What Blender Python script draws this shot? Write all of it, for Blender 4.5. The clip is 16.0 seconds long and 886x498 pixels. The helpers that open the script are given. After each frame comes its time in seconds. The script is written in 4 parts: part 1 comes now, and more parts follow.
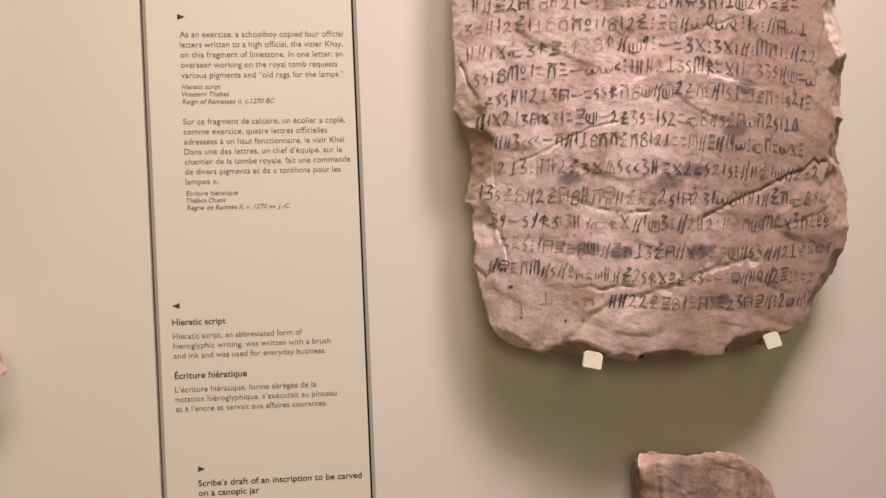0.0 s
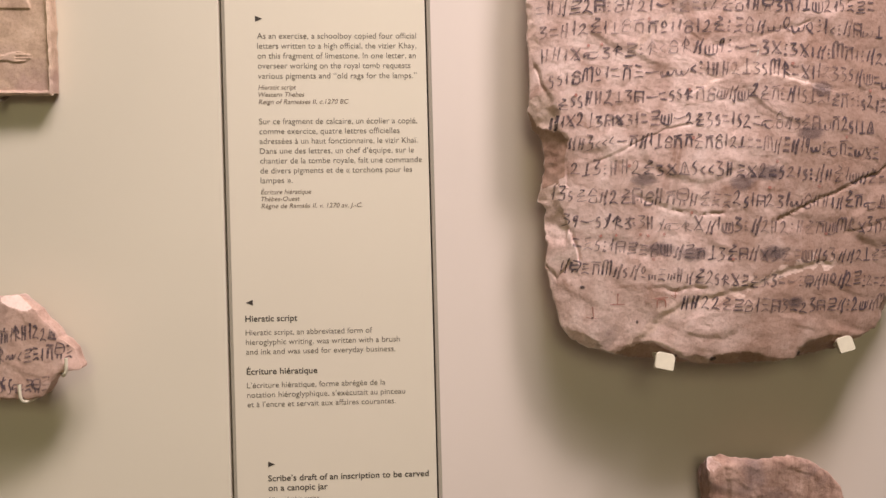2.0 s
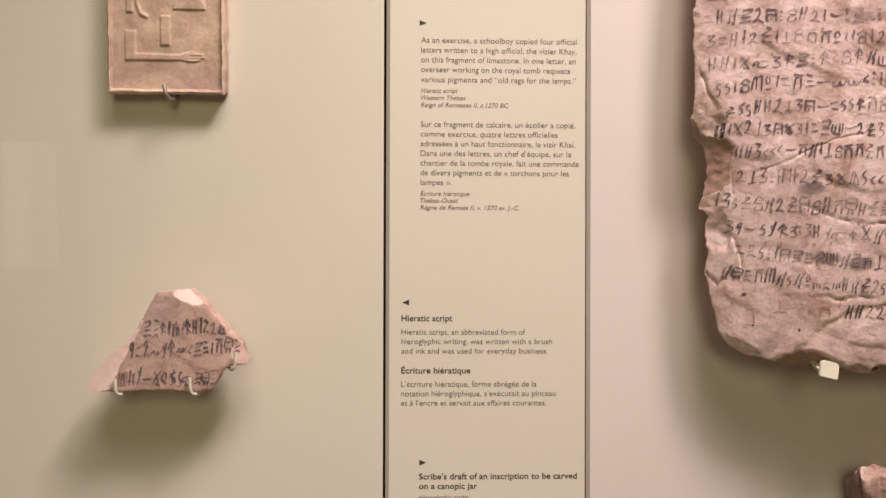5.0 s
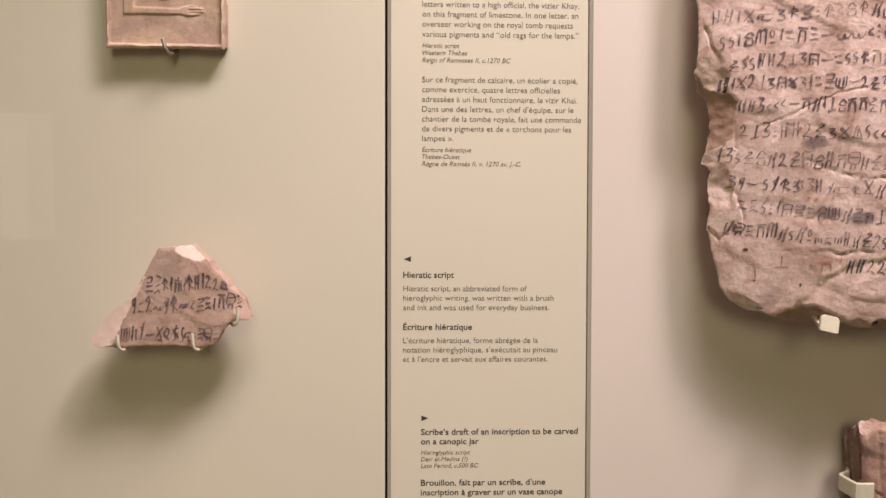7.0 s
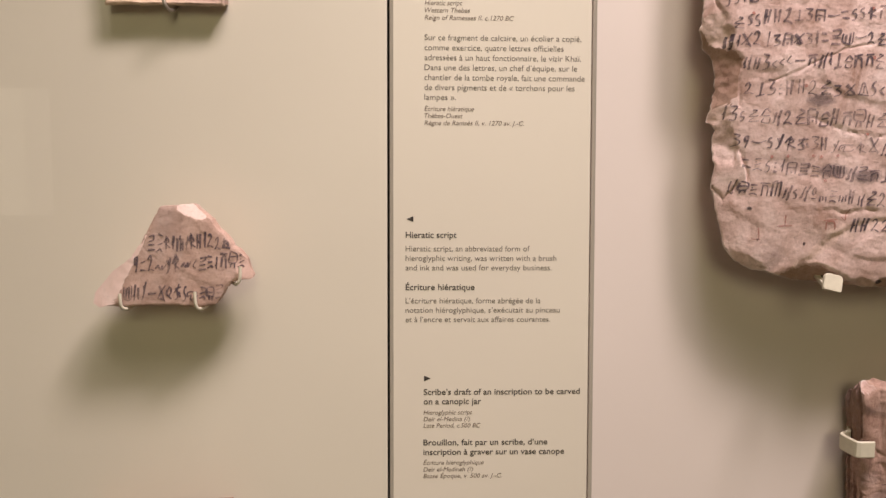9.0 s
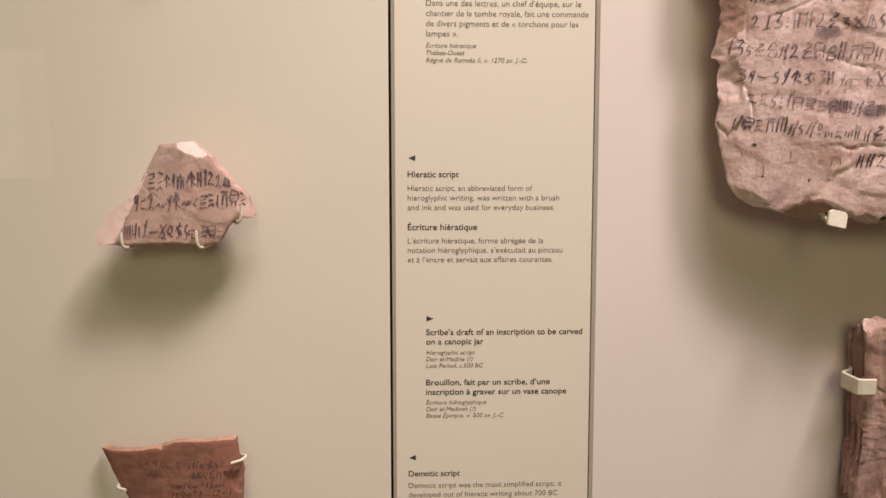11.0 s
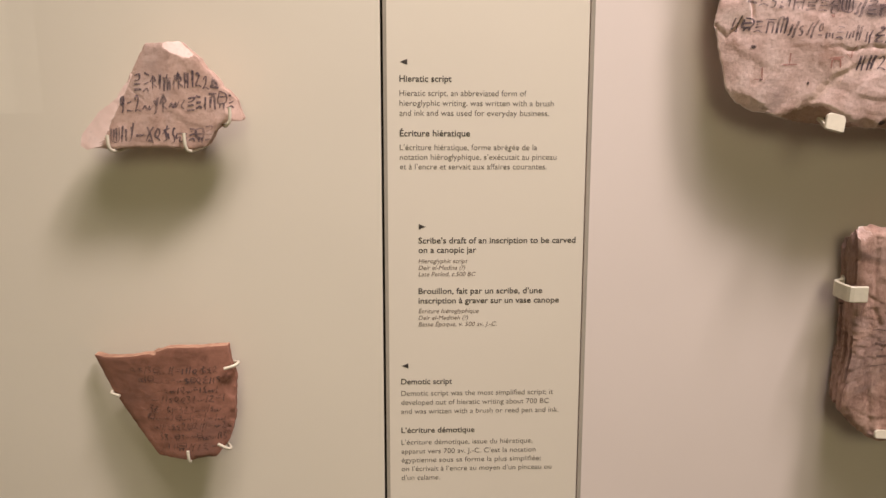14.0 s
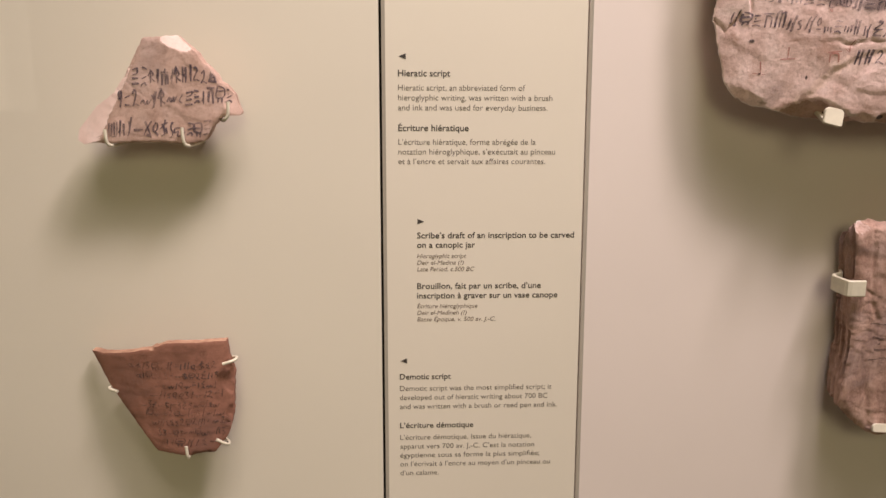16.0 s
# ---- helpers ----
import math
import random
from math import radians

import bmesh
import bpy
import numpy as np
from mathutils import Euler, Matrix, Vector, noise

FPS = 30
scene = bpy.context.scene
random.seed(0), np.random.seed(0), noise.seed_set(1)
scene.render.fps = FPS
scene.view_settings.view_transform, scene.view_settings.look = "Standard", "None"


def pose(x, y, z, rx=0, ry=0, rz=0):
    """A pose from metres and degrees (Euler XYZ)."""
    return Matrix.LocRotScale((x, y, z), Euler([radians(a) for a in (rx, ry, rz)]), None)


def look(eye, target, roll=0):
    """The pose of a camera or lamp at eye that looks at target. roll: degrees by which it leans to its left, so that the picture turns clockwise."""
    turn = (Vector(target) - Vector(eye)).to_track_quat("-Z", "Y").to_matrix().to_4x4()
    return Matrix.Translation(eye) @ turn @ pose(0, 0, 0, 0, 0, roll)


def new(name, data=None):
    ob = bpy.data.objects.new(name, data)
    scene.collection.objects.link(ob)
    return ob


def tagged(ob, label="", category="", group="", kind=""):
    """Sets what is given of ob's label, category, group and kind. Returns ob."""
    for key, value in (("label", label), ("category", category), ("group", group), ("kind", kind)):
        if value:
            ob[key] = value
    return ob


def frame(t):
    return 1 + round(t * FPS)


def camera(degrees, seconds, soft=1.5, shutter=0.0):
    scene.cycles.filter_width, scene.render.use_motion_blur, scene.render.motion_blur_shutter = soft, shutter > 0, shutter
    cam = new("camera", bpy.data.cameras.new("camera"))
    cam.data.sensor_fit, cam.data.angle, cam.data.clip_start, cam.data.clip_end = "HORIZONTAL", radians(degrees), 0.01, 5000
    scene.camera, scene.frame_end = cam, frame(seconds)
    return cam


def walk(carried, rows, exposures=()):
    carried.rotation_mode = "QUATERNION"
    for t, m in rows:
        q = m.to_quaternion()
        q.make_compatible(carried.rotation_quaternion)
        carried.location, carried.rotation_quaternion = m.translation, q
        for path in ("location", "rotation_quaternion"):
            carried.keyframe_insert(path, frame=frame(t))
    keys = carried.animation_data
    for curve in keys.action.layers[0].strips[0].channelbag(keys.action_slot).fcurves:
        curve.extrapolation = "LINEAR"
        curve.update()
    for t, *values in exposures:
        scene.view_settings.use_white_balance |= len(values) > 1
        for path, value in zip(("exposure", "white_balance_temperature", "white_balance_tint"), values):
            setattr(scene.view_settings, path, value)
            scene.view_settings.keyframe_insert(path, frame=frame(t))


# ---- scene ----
cam = camera(56.9, 16.0)
PATH = [
    (0, (-0.061, -0.016, 1.51), (0.113, 1.973, 1.387), -1.3),
    (0.5, (-0.062, -0.016, 1.505), (0.106, 1.973, 1.371), -1.1),
    (1, (-0.067, -0.017, 1.504), (0.089, 1.974, 1.384), -1.1),
    (1.5, (-0.083, -0.017, 1.504), (0.06, 1.974, 1.389), -1.1),
    (2, (-0.101, -0.019, 1.504), (0.02, 1.975, 1.403), -0.8),
    (2.5, (-0.128, -0.019, 1.507), (-0.027, 1.976, 1.411), -0.2),
    (3, (-0.161, -0.02, 1.509), (-0.081, 1.977, 1.421), 0.2),
    (3.5, (-0.187, -0.021, 1.508), (-0.116, 1.976, 1.427), 0.2),
    (4, (-0.206, -0.021, 1.505), (-0.135, 1.976, 1.426), 0.3),
    (6.5, (-0.218, -0.021, 1.493), (-0.137, 1.973, 1.368), 0.3),
    (7, (-0.219, -0.021, 1.487), (-0.136, 1.972, 1.339), 0.3),
    (7.5, (-0.221, -0.02, 1.484), (-0.134, 1.971, 1.315), 0.3),
    (8, (-0.221, -0.02, 1.478), (-0.135, 1.97, 1.292), 0.4),
    (8.5, (-0.221, -0.02, 1.475), (-0.138, 1.969, 1.283), 0.4),
    (9, (-0.222, -0.02, 1.471), (-0.136, 1.968, 1.272), 0.3),
    (11.5, (-0.225, -0.019, 1.443), (-0.137, 1.955, 1.137), 0.1),
    (12, (-0.226, -0.019, 1.438), (-0.131, 1.951, 1.107), 0.2),
    (12.5, (-0.223, -0.018, 1.432), (-0.13, 1.947, 1.076), 0.2),
    (13, (-0.224, -0.018, 1.428), (-0.125, 1.941, 1.039), 0.1),
    (13.5, (-0.222, -0.018, 1.421), (-0.124, 1.937, 1.014), 0.2),
    (14, (-0.221, -0.018, 1.418), (-0.125, 1.935, 1.001), 0.3),
    (14.5, (-0.222, -0.018, 1.415), (-0.124, 1.934, 0.994), 0.3),
    (15, (-0.221, -0.018, 1.415), (-0.127, 1.936, 1.0), 0.3),
    (15.5, (-0.221, -0.018, 1.413), (-0.123, 1.937, 1.003), 0.3),
    (16, (-0.224, -0.018, 1.415), (-0.116, 1.934, 0.994), 0.3),
]
walk(cam, [(t, look(eye, target, roll)) for t, eye, target, roll in PATH], [(0, -0.06), (4, -0.01), (9, 0.0), (12, 0.06), (16, 0.1)])

# ---- light: gallery track lamps, plus unseen lamps added as fill ----
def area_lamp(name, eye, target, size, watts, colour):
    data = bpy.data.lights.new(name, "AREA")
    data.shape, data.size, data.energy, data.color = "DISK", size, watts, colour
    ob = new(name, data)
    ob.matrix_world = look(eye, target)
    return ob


def track_lamp(name, eye, target, watts, cone, size, colour):
    data = bpy.data.lights.new(name, "SPOT")
    data.energy, data.color, data.spot_size, data.spot_blend, data.shadow_soft_size = watts, colour, radians(cone), 1.0, size
    new(name, data).matrix_world = look(eye, target)


# unseen soft lamp, added to fill the shadows with yellowish light
area_lamp("hall_fill_lamp", (-0.1, -3.3, 2.8), (-0.2, 0.66, 1.2), 1.5, 28.0, (1.0, 0.91, 0.54))
track_lamp("track_spot", (0.44, -0.02, 2.90), (-0.3, 0.66, -0.2), 128.0, 80, 0.17, (1.0, 0.85, 0.86))
track_lamp("track_spot", (0.05, -0.02, 2.90), (-0.3, 0.66, -0.2), 58.0, 80, 0.18, (1.0, 0.85, 0.86))
# narrow wash added as fill for the left boards and their shadows
track_lamp("track_spot", (-0.30, -0.62, 3.30), (-0.45, 0.66, 0.3), 72.0, 40, 0.32, (1.0, 0.86, 0.79))
world = bpy.data.worlds.new("world")
world.use_nodes = True
world.node_tree.nodes["Background"].inputs[0].default_value = (0.02, 0.018, 0.014, 1)
scene.world = world


# ---- materials ----
def node_material(name, rough=0.7, metal=0.0):
    m = bpy.data.materials.new(name)
    m.use_nodes = True
    b = m.node_tree.nodes["Principled BSDF"]
    b.inputs["Roughness"].default_value, b.inputs["Metallic"].default_value = rough, metal
    return m, m.node_tree.nodes, m.node_tree.links, b


def noise_node(nodes, links, scale, detail=6.0, rough=0.6, stretch=None, distort=0.0):
    tc = nodes.new("ShaderNodeTexCoord")
    n = nodes.new("ShaderNodeTexNoise")
    n.inputs["Scale"].default_value, n.inputs["Detail"].default_value = scale, detail
    n.inputs["Roughness"].default_value, n.inputs["Distortion"].default_value = rough, distort
    if stretch:
        mp = nodes.new("ShaderNodeMapping")
        mp.inputs["Scale"].default_value = stretch
        links.new(tc.outputs["Object"], mp.inputs[0])
        links.new(mp.outputs[0], n.inputs["Vector"])
    else:
        links.new(tc.outputs["Object"], n.inputs["Vector"])
    return n.outputs["Fac"]


def ramp(nodes, links, fac, stops):
    r = nodes.new("ShaderNodeValToRGB")
    while len(r.color_ramp.elements) < len(stops):
        r.color_ramp.elements.new(0.5)
    for e, (p, c) in zip(r.color_ramp.elements, stops):
        e.position, e.color = p, (*c, 1) if len(c) == 3 else c
    links.new(fac, r.inputs[0])
    return r.outputs[0]


def mix(nodes, links, fac, a, b, mode="MIX"):
    m = nodes.new("ShaderNodeMix")
    m.data_type, m.blend_type = "RGBA", mode
    for sock, v in ((m.inputs[0], fac), (m.inputs[6], a), (m.inputs[7], b)):
        if isinstance(v, (int, float)):
            sock.default_value = v
        elif isinstance(v, tuple):
            sock.default_value = (*v, 1)
        else:
            links.new(v, sock)
    return m.outputs[2]


def bump(nodes, links, bsdf, fac, strength, dist):
    b = nodes.new("ShaderNodeBump")
    b.inputs["Strength"].default_value, b.inputs["Distance"].default_value = strength, dist
    links.new(fac, b.inputs["Height"])
    links.new(b.outputs[0], bsdf.inputs["Normal"])


def paint(name, colour, rough=0.55, speck=0.04):
    m, n, l, b = node_material(name, rough)
    big = noise_node(n, l, 2.2, 3)
    fine = noise_node(n, l, 900.0, 2)
    lo, hi = tuple(c * (1 - speck) for c in colour), tuple(min(1, c * (1 + speck)) for c in colour)
    l.new(ramp(n, l, big, [(0.3, lo), (0.7, hi)]), b.inputs["Base Color"])
    bump(n, l, b, fine, 0.05, 0.0004)
    return m


def rock(name, light, mid, dark, stain, grain=60.0, rough=0.85, stain_at=0.62, stretch=None, brown_half=None, relief=0.8, breaks=(), mottle=0.0):
    m, n, l, b = node_material(name, rough)
    b.inputs["Specular IOR Level"].default_value = 0.25
    base = ramp(n, l, noise_node(n, l, grain, 8, 0.65, stretch, 0.6), [(0.33, dark), (0.5, mid), (0.66, light)])
    patch = ramp(n, l, noise_node(n, l, 16.0, 5, 0.6, None, 1.0), [(stain_at - 0.06, (0, 0, 0)), (stain_at + 0.12, (0.75, 0.75, 0.75))])
    col = mix(n, l, patch, base, stain)
    if brown_half:
        # browner over one half, with a ragged edge
        tc, sep = n.new("ShaderNodeTexCoord"), n.new("ShaderNodeSeparateXYZ")
        l.new(tc.outputs["Object"], sep.inputs[0])
        add = n.new("ShaderNodeMath")
        add.operation = "MULTIPLY_ADD"
        add.inputs[1].default_value = 2.2
        l.new(sep.outputs["X"], add.inputs[0])
        l.new(noise_node(n, l, 11.0, 6, 0.65, None, 0.8), add.inputs[2])
        col = mix(n, l, ramp(n, l, add.outputs[0], [(0.74, (0, 0, 0)), (1.12, (0.85, 0.85, 0.85))]), col, brown_half)
    for title, tint in breaks:
        at = n.new("ShaderNodeAttribute")
        at.attribute_name = title
        add = n.new("ShaderNodeMath")
        add.operation = "MULTIPLY_ADD"
        add.inputs[1].default_value = 0.9
        l.new(at.outputs["Fac"], add.inputs[0])
        l.new(noise_node(n, l, 190.0, 4, 0.7), add.inputs[2])
        fresh = ramp(n, l, noise_node(n, l, 70.0, 6, 0.7), [(0.3, tuple(c * 0.78 for c in tint)), (0.68, tint)])
        col = mix(n, l, ramp(n, l, add.outputs[0], [(0.80, (0, 0, 0)), (1.20, (0.9, 0.9, 0.9))]), col, fresh)
    pits = ramp(n, l, noise_node(n, l, 260.0, 3, 0.7), [(0.25, (0.55, 0.5, 0.48)), (0.42, (1, 1, 1))])
    col = mix(n, l, 0.6, col, pits, "MULTIPLY")
    if mottle:
        # fine sandy grain and broader warm and cool patches
        fine = ramp(n, l, noise_node(n, l, 480.0, 6, 0.8), [(0.36, (0.66, 0.60, 0.57)), (0.50, (0.98, 0.98, 0.98)), (0.64, (1.0, 1.0, 1.0))])
        col = mix(n, l, mottle, col, fine, "MULTIPLY")
        broad = ramp(n, l, noise_node(n, l, 42.0, 7, 0.72, None, 0.5), [(0.36, (0.78, 0.70, 0.66)), (0.52, (1.0, 0.98, 0.96)), (0.66, (1.0, 1.0, 1.0))])
        col = mix(n, l, mottle, col, broad, "MULTIPLY")
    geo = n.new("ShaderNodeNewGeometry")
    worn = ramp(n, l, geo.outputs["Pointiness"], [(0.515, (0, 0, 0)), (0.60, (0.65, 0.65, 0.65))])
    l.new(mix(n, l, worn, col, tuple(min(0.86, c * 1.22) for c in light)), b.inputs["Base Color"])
    bump(n, l, b, noise_node(n, l, 330.0, 8, 0.7), relief, 0.0012)
    return m


def ink(name, colour, wear=0.5):
    m, n, l, b = node_material(name, 0.8)
    b.inputs["Base Color"].default_value = (*colour, 1)
    fade = ramp(n, l, noise_node(n, l, 130.0, 5, 0.7), [(0.30, (0.2, 0.2, 0.2)), (0.56, (0.92, 0.92, 0.92))])
    broad = ramp(n, l, noise_node(n, l, 28.0, 3, 0.6), [(0.3, (1 - wear,) * 3), (0.6, (1, 1, 1))])
    alpha = mix(n, l, 1.0, fade, broad, "MULTIPLY")
    l.new(alpha, b.inputs["Alpha"])
    return m


def stain_material(name, colour, most=0.6):
    m, n, l, b = node_material(name, 0.85)
    b.inputs["Base Color"].default_value = (*colour, 1)
    at, add = n.new("ShaderNodeAttribute"), n.new("ShaderNodeMath")
    at.attribute_name, add.operation = "cover", "ADD"
    l.new(at.outputs["Fac"], add.inputs[0])
    l.new(noise_node(n, l, 110.0, 6, 0.75, None, 1.2), add.inputs[1])
    l.new(ramp(n, l, add.outputs[0], [(0.62, (0, 0, 0)), (1.0, (most,) * 3)]), b.inputs["Alpha"])
    return m


def plain(name, colour, rough=0.5, metal=0.0):
    m, n, l, b = node_material(name, rough, metal)
    f = noise_node(n, l, 180.0, 4)
    l.new(ramp(n, l, f, [(0.3, tuple(c * 0.88 for c in colour)), (0.7, colour)]), b.inputs["Base Color"])
    bump(n, l, b, f, 0.08, 0.0005)
    return m


# boards taken as one paint; greener and pinker light is put into each tint
M_WALL_L = paint("cream_paint_green_cast", (0.70, 0.643, 0.532))
M_WALL_R = paint("cream_paint_pink_cast", (0.735, 0.65, 0.59))
M_PANEL = paint("label_panel_cream", (0.722, 0.66, 0.55), 0.42, 0.025)
M_EDGE = paint("panel_edge_grey", (0.50, 0.455, 0.39), 0.6)
M_GAP = plain("joint_shadow_felt", (0.03, 0.025, 0.02), 0.9)
M_TEXT = plain("label_print", (0.13, 0.105, 0.09), 0.6)
M_TEXT_SMALL = plain("label_print_small", (0.16, 0.11, 0.085), 0.6)
M_TEXT_BOLD = plain("label_print_bold", (0.05, 0.04, 0.035), 0.6)
M_LIMESTONE = rock("pink_buff_limestone", (0.90, 0.705, 0.665), (0.79, 0.585, 0.54), (0.48, 0.31, 0.255), (0.34, 0.245, 0.225), 30.0, 0.56, 0.66, brown_half=(0.44, 0.29, 0.235), relief=0.45, mottle=0.7, breaks=(("pale_break", (0.92, 0.69, 0.62)), ("brown_break", (0.42, 0.265, 0.20))))
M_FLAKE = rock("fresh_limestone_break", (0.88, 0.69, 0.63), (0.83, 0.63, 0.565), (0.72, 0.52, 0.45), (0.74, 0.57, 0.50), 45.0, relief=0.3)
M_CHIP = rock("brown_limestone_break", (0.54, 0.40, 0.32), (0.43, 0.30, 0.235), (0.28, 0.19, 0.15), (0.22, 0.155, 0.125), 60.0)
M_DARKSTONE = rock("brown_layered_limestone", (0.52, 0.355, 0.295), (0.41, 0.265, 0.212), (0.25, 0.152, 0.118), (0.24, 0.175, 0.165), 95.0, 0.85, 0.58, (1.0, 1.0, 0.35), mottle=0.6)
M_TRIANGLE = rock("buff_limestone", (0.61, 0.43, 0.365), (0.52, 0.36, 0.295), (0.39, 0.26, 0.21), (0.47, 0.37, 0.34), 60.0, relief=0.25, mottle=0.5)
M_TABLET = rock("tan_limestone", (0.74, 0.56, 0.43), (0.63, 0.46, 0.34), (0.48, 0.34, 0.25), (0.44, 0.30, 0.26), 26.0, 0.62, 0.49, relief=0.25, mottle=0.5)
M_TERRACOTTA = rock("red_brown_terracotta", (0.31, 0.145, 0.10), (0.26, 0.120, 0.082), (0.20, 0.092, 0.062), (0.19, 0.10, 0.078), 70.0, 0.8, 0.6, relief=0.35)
M_TERRA_EDGE = rock("orange_terracotta_top_edge", (0.50, 0.30, 0.205), (0.42, 0.24, 0.16), (0.30, 0.165, 0.11), (0.30, 0.17, 0.11), 120.0)
M_INK = ink("carbon_ink", (0.095, 0.066, 0.080), 0.70)
M_INK_FAINT = ink("faded_carbon_ink", (0.10, 0.058, 0.049), 1.0)
M_INK_RED = ink("red_ochre_ink", (0.44, 0.19, 0.15), 0.6)
M_SMUDGE = stain_material("grey_ink_smudge", (0.09, 0.065, 0.075), 0.42)
M_SPOT = stain_material("black_spot", (0.05, 0.035, 0.032), 0.8)
M_GLUE = stain_material("dark_glue_stain", (0.10, 0.045, 0.03), 0.16)
M_BRACKET = plain("cream_enamel", (0.68, 0.625, 0.49), 0.4)
M_STEEL = plain("aged_steel", (0.36, 0.31, 0.26), 0.4, 0.6)
M_FLOOR = plain("stone_floor", (0.22, 0.20, 0.17), 0.6)
M_HALL = paint("hall_wall_paint", (0.52, 0.47, 0.37), 0.8)


# ---- builders ----
def to_object(name, bm, materials, parent=None, smooth=True):
    me = bpy.data.meshes.new(name)
    bm.normal_update()
    bm.to_mesh(me)
    bm.free()
    for m in materials if isinstance(materials, (list, tuple)) else [materials]:
        me.materials.append(m)
    if smooth:
        for p in me.polygons:
            p.use_smooth = True
        me.set_sharp_from_angle(angle=radians(42))
    ob = new(name, me)
    if parent:
        ob.parent = parent
    return ob


def part(name, bm, material, parent, label="", smooth=False):
    ob = to_object(name, bm, material, parent, smooth)
    return tagged(ob, label) if label else ob


def empty(name):
    return new(name)


def box(bm, x0, x1, y0, y1, z0, z1, bevel=0.0):
    g = bmesh.ops.create_cube(bm, size=1.0)
    for v in g["verts"]:
        v.co = Vector(((x0 + x1) / 2 + v.co.x * (x1 - x0), (y0 + y1) / 2 + v.co.y * (y1 - y0), (z0 + z1) / 2 + v.co.z * (z1 - z0)))
    if bevel:
        edges = list({e for v in g["verts"] for e in v.link_edges})
        bmesh.ops.bevel(bm, geom=edges, offset=bevel, segments=2, affect="EDGES", profile=0.6)
    return bm


def prism(bm, section, axis_from, axis_to):
    """A closed section of (x, y) points swept straight up from one height to another; heights may shift x by a slope."""
    lo = [bm.verts.new((x, y, axis_from)) for x, y in section]
    hi = [bm.verts.new((x, y, axis_to)) for x, y in section]
    n = len(section)
    for i in range(n):
        bm.faces.new((lo[i], lo[(i + 1) % n], hi[(i + 1) % n], hi[i]))
    bm.faces.new(lo[::-1]), bm.faces.new(hi)
    bmesh.ops.recalc_face_normals(bm, faces=bm.faces)
    return bm


def smooth_path(points, steps=6):
    pts = [Vector(p) for p in points]
    out = []
    for i in range(len(pts) - 1):
        a, b, c, d = pts[max(i - 1, 0)], pts[i], pts[i + 1], pts[min(i + 2, len(pts) - 1)]
        for k in range(steps):
            t = k / steps
            out.append(0.5 * ((2 * b) + (c - a) * t + (2 * a - 5 * b + 4 * c - d) * t * t + (3 * b - a - 3 * c + d) * t ** 3))
    return out + [pts[-1]]


def tube(bm, points, radius, sides=10, steps=6):
    path = smooth_path(points, steps)
    rings = []
    for i, p in enumerate(path):
        d = (path[min(i + 1, len(path) - 1)] - path[max(i - 1, 0)]).normalized()
        u = d.cross(Vector((0.31, 0.17, 0.93))).normalized()
        w = d.cross(u)
        rings.append([bm.verts.new(p + radius * (math.cos(a) * u + math.sin(a) * w)) for a in (2 * math.pi * k / sides for k in range(sides))])
    for r, s in zip(rings, rings[1:]):
        for k in range(sides):
            bm.faces.new((r[k], r[(k + 1) % sides], s[(k + 1) % sides], s[k]))
    for r in (rings[0], rings[-1]):
        tip = bm.verts.new(sum((v.co for v in r), Vector()) / sides)
        for k in range(sides):
            bm.faces.new((r[k], r[(k + 1) % sides], tip))
    bmesh.ops.recalc_face_normals(bm, faces=bm.faces)
    return bm


def strip(bm, path, width_dir, width, thick):
    """A flat bar bent along a path, of the given width along width_dir and of the given thickness."""
    w = Vector(width_dir).normalized() * width / 2
    pts = [Vector(p) for p in path]
    rings = []
    for i, p in enumerate(pts):
        d = (pts[min(i + 1, len(pts) - 1)] - pts[max(i - 1, 0)]).normalized()
        n = d.cross(w).normalized() * thick / 2
        rings.append([bm.verts.new(p + a) for a in (w * 0.88 + n, w + n * 0.5, w - n * 0.5, w * 0.88 - n, -w * 0.88 - n, -w - n * 0.5, -w + n * 0.5, -w * 0.88 + n)])
    for r, s in zip(rings, rings[1:]):
        for k in range(8):
            bm.faces.new((r[k], r[(k + 1) % 8], s[(k + 1) % 8], s[k]))
    bm.faces.new(rings[0]), bm.faces.new(rings[-1][::-1])
    bmesh.ops.recalc_face_normals(bm, faces=bm.faces)
    return bm


def radius_at(outline, c, ang):
    """How far the closed outline lies from c in the direction ang."""
    dx, dz = math.cos(ang), math.sin(ang)
    best = 0.0
    for (ax, az), (bx, bz) in zip(outline, outline[1:] + outline[:1]):
        ex, ez = bx - ax, bz - az
        det = dx * -ez + dz * ex
        if abs(det) < 1e-12:
            continue
        px, pz = ax - c[0], az - c[1]
        r, s = (px * -ez + pz * ex) / det, (dx * pz - dz * px) / det
        if r > best and -1e-9 <= s <= 1 + 1e-9:
            best = r
    return best


def flake(x, z, freq, seed):
    """Flat flake-like facets: every cell has a tilt and a level of its own. About -1 to 1."""
    p = Vector((x * freq, z * freq * 1.5 + 0.35 * x * freq, seed))
    p += 0.35 * noise.noise_vector(p * 1.3)
    d, pts = noise.voronoi(p)
    q = pts[0]
    tilt = noise.cell_vector(q * 7.31 + Vector((3, 5, 7)))
    seam = min(1.0, (d[1] - d[0]) / 0.22)
    return ((p - q).dot(tilt) * 0.9 + 0.5 * (noise.cell(q * 9.17) - 0.5)) * seam * seam * (3 - 2 * seam)


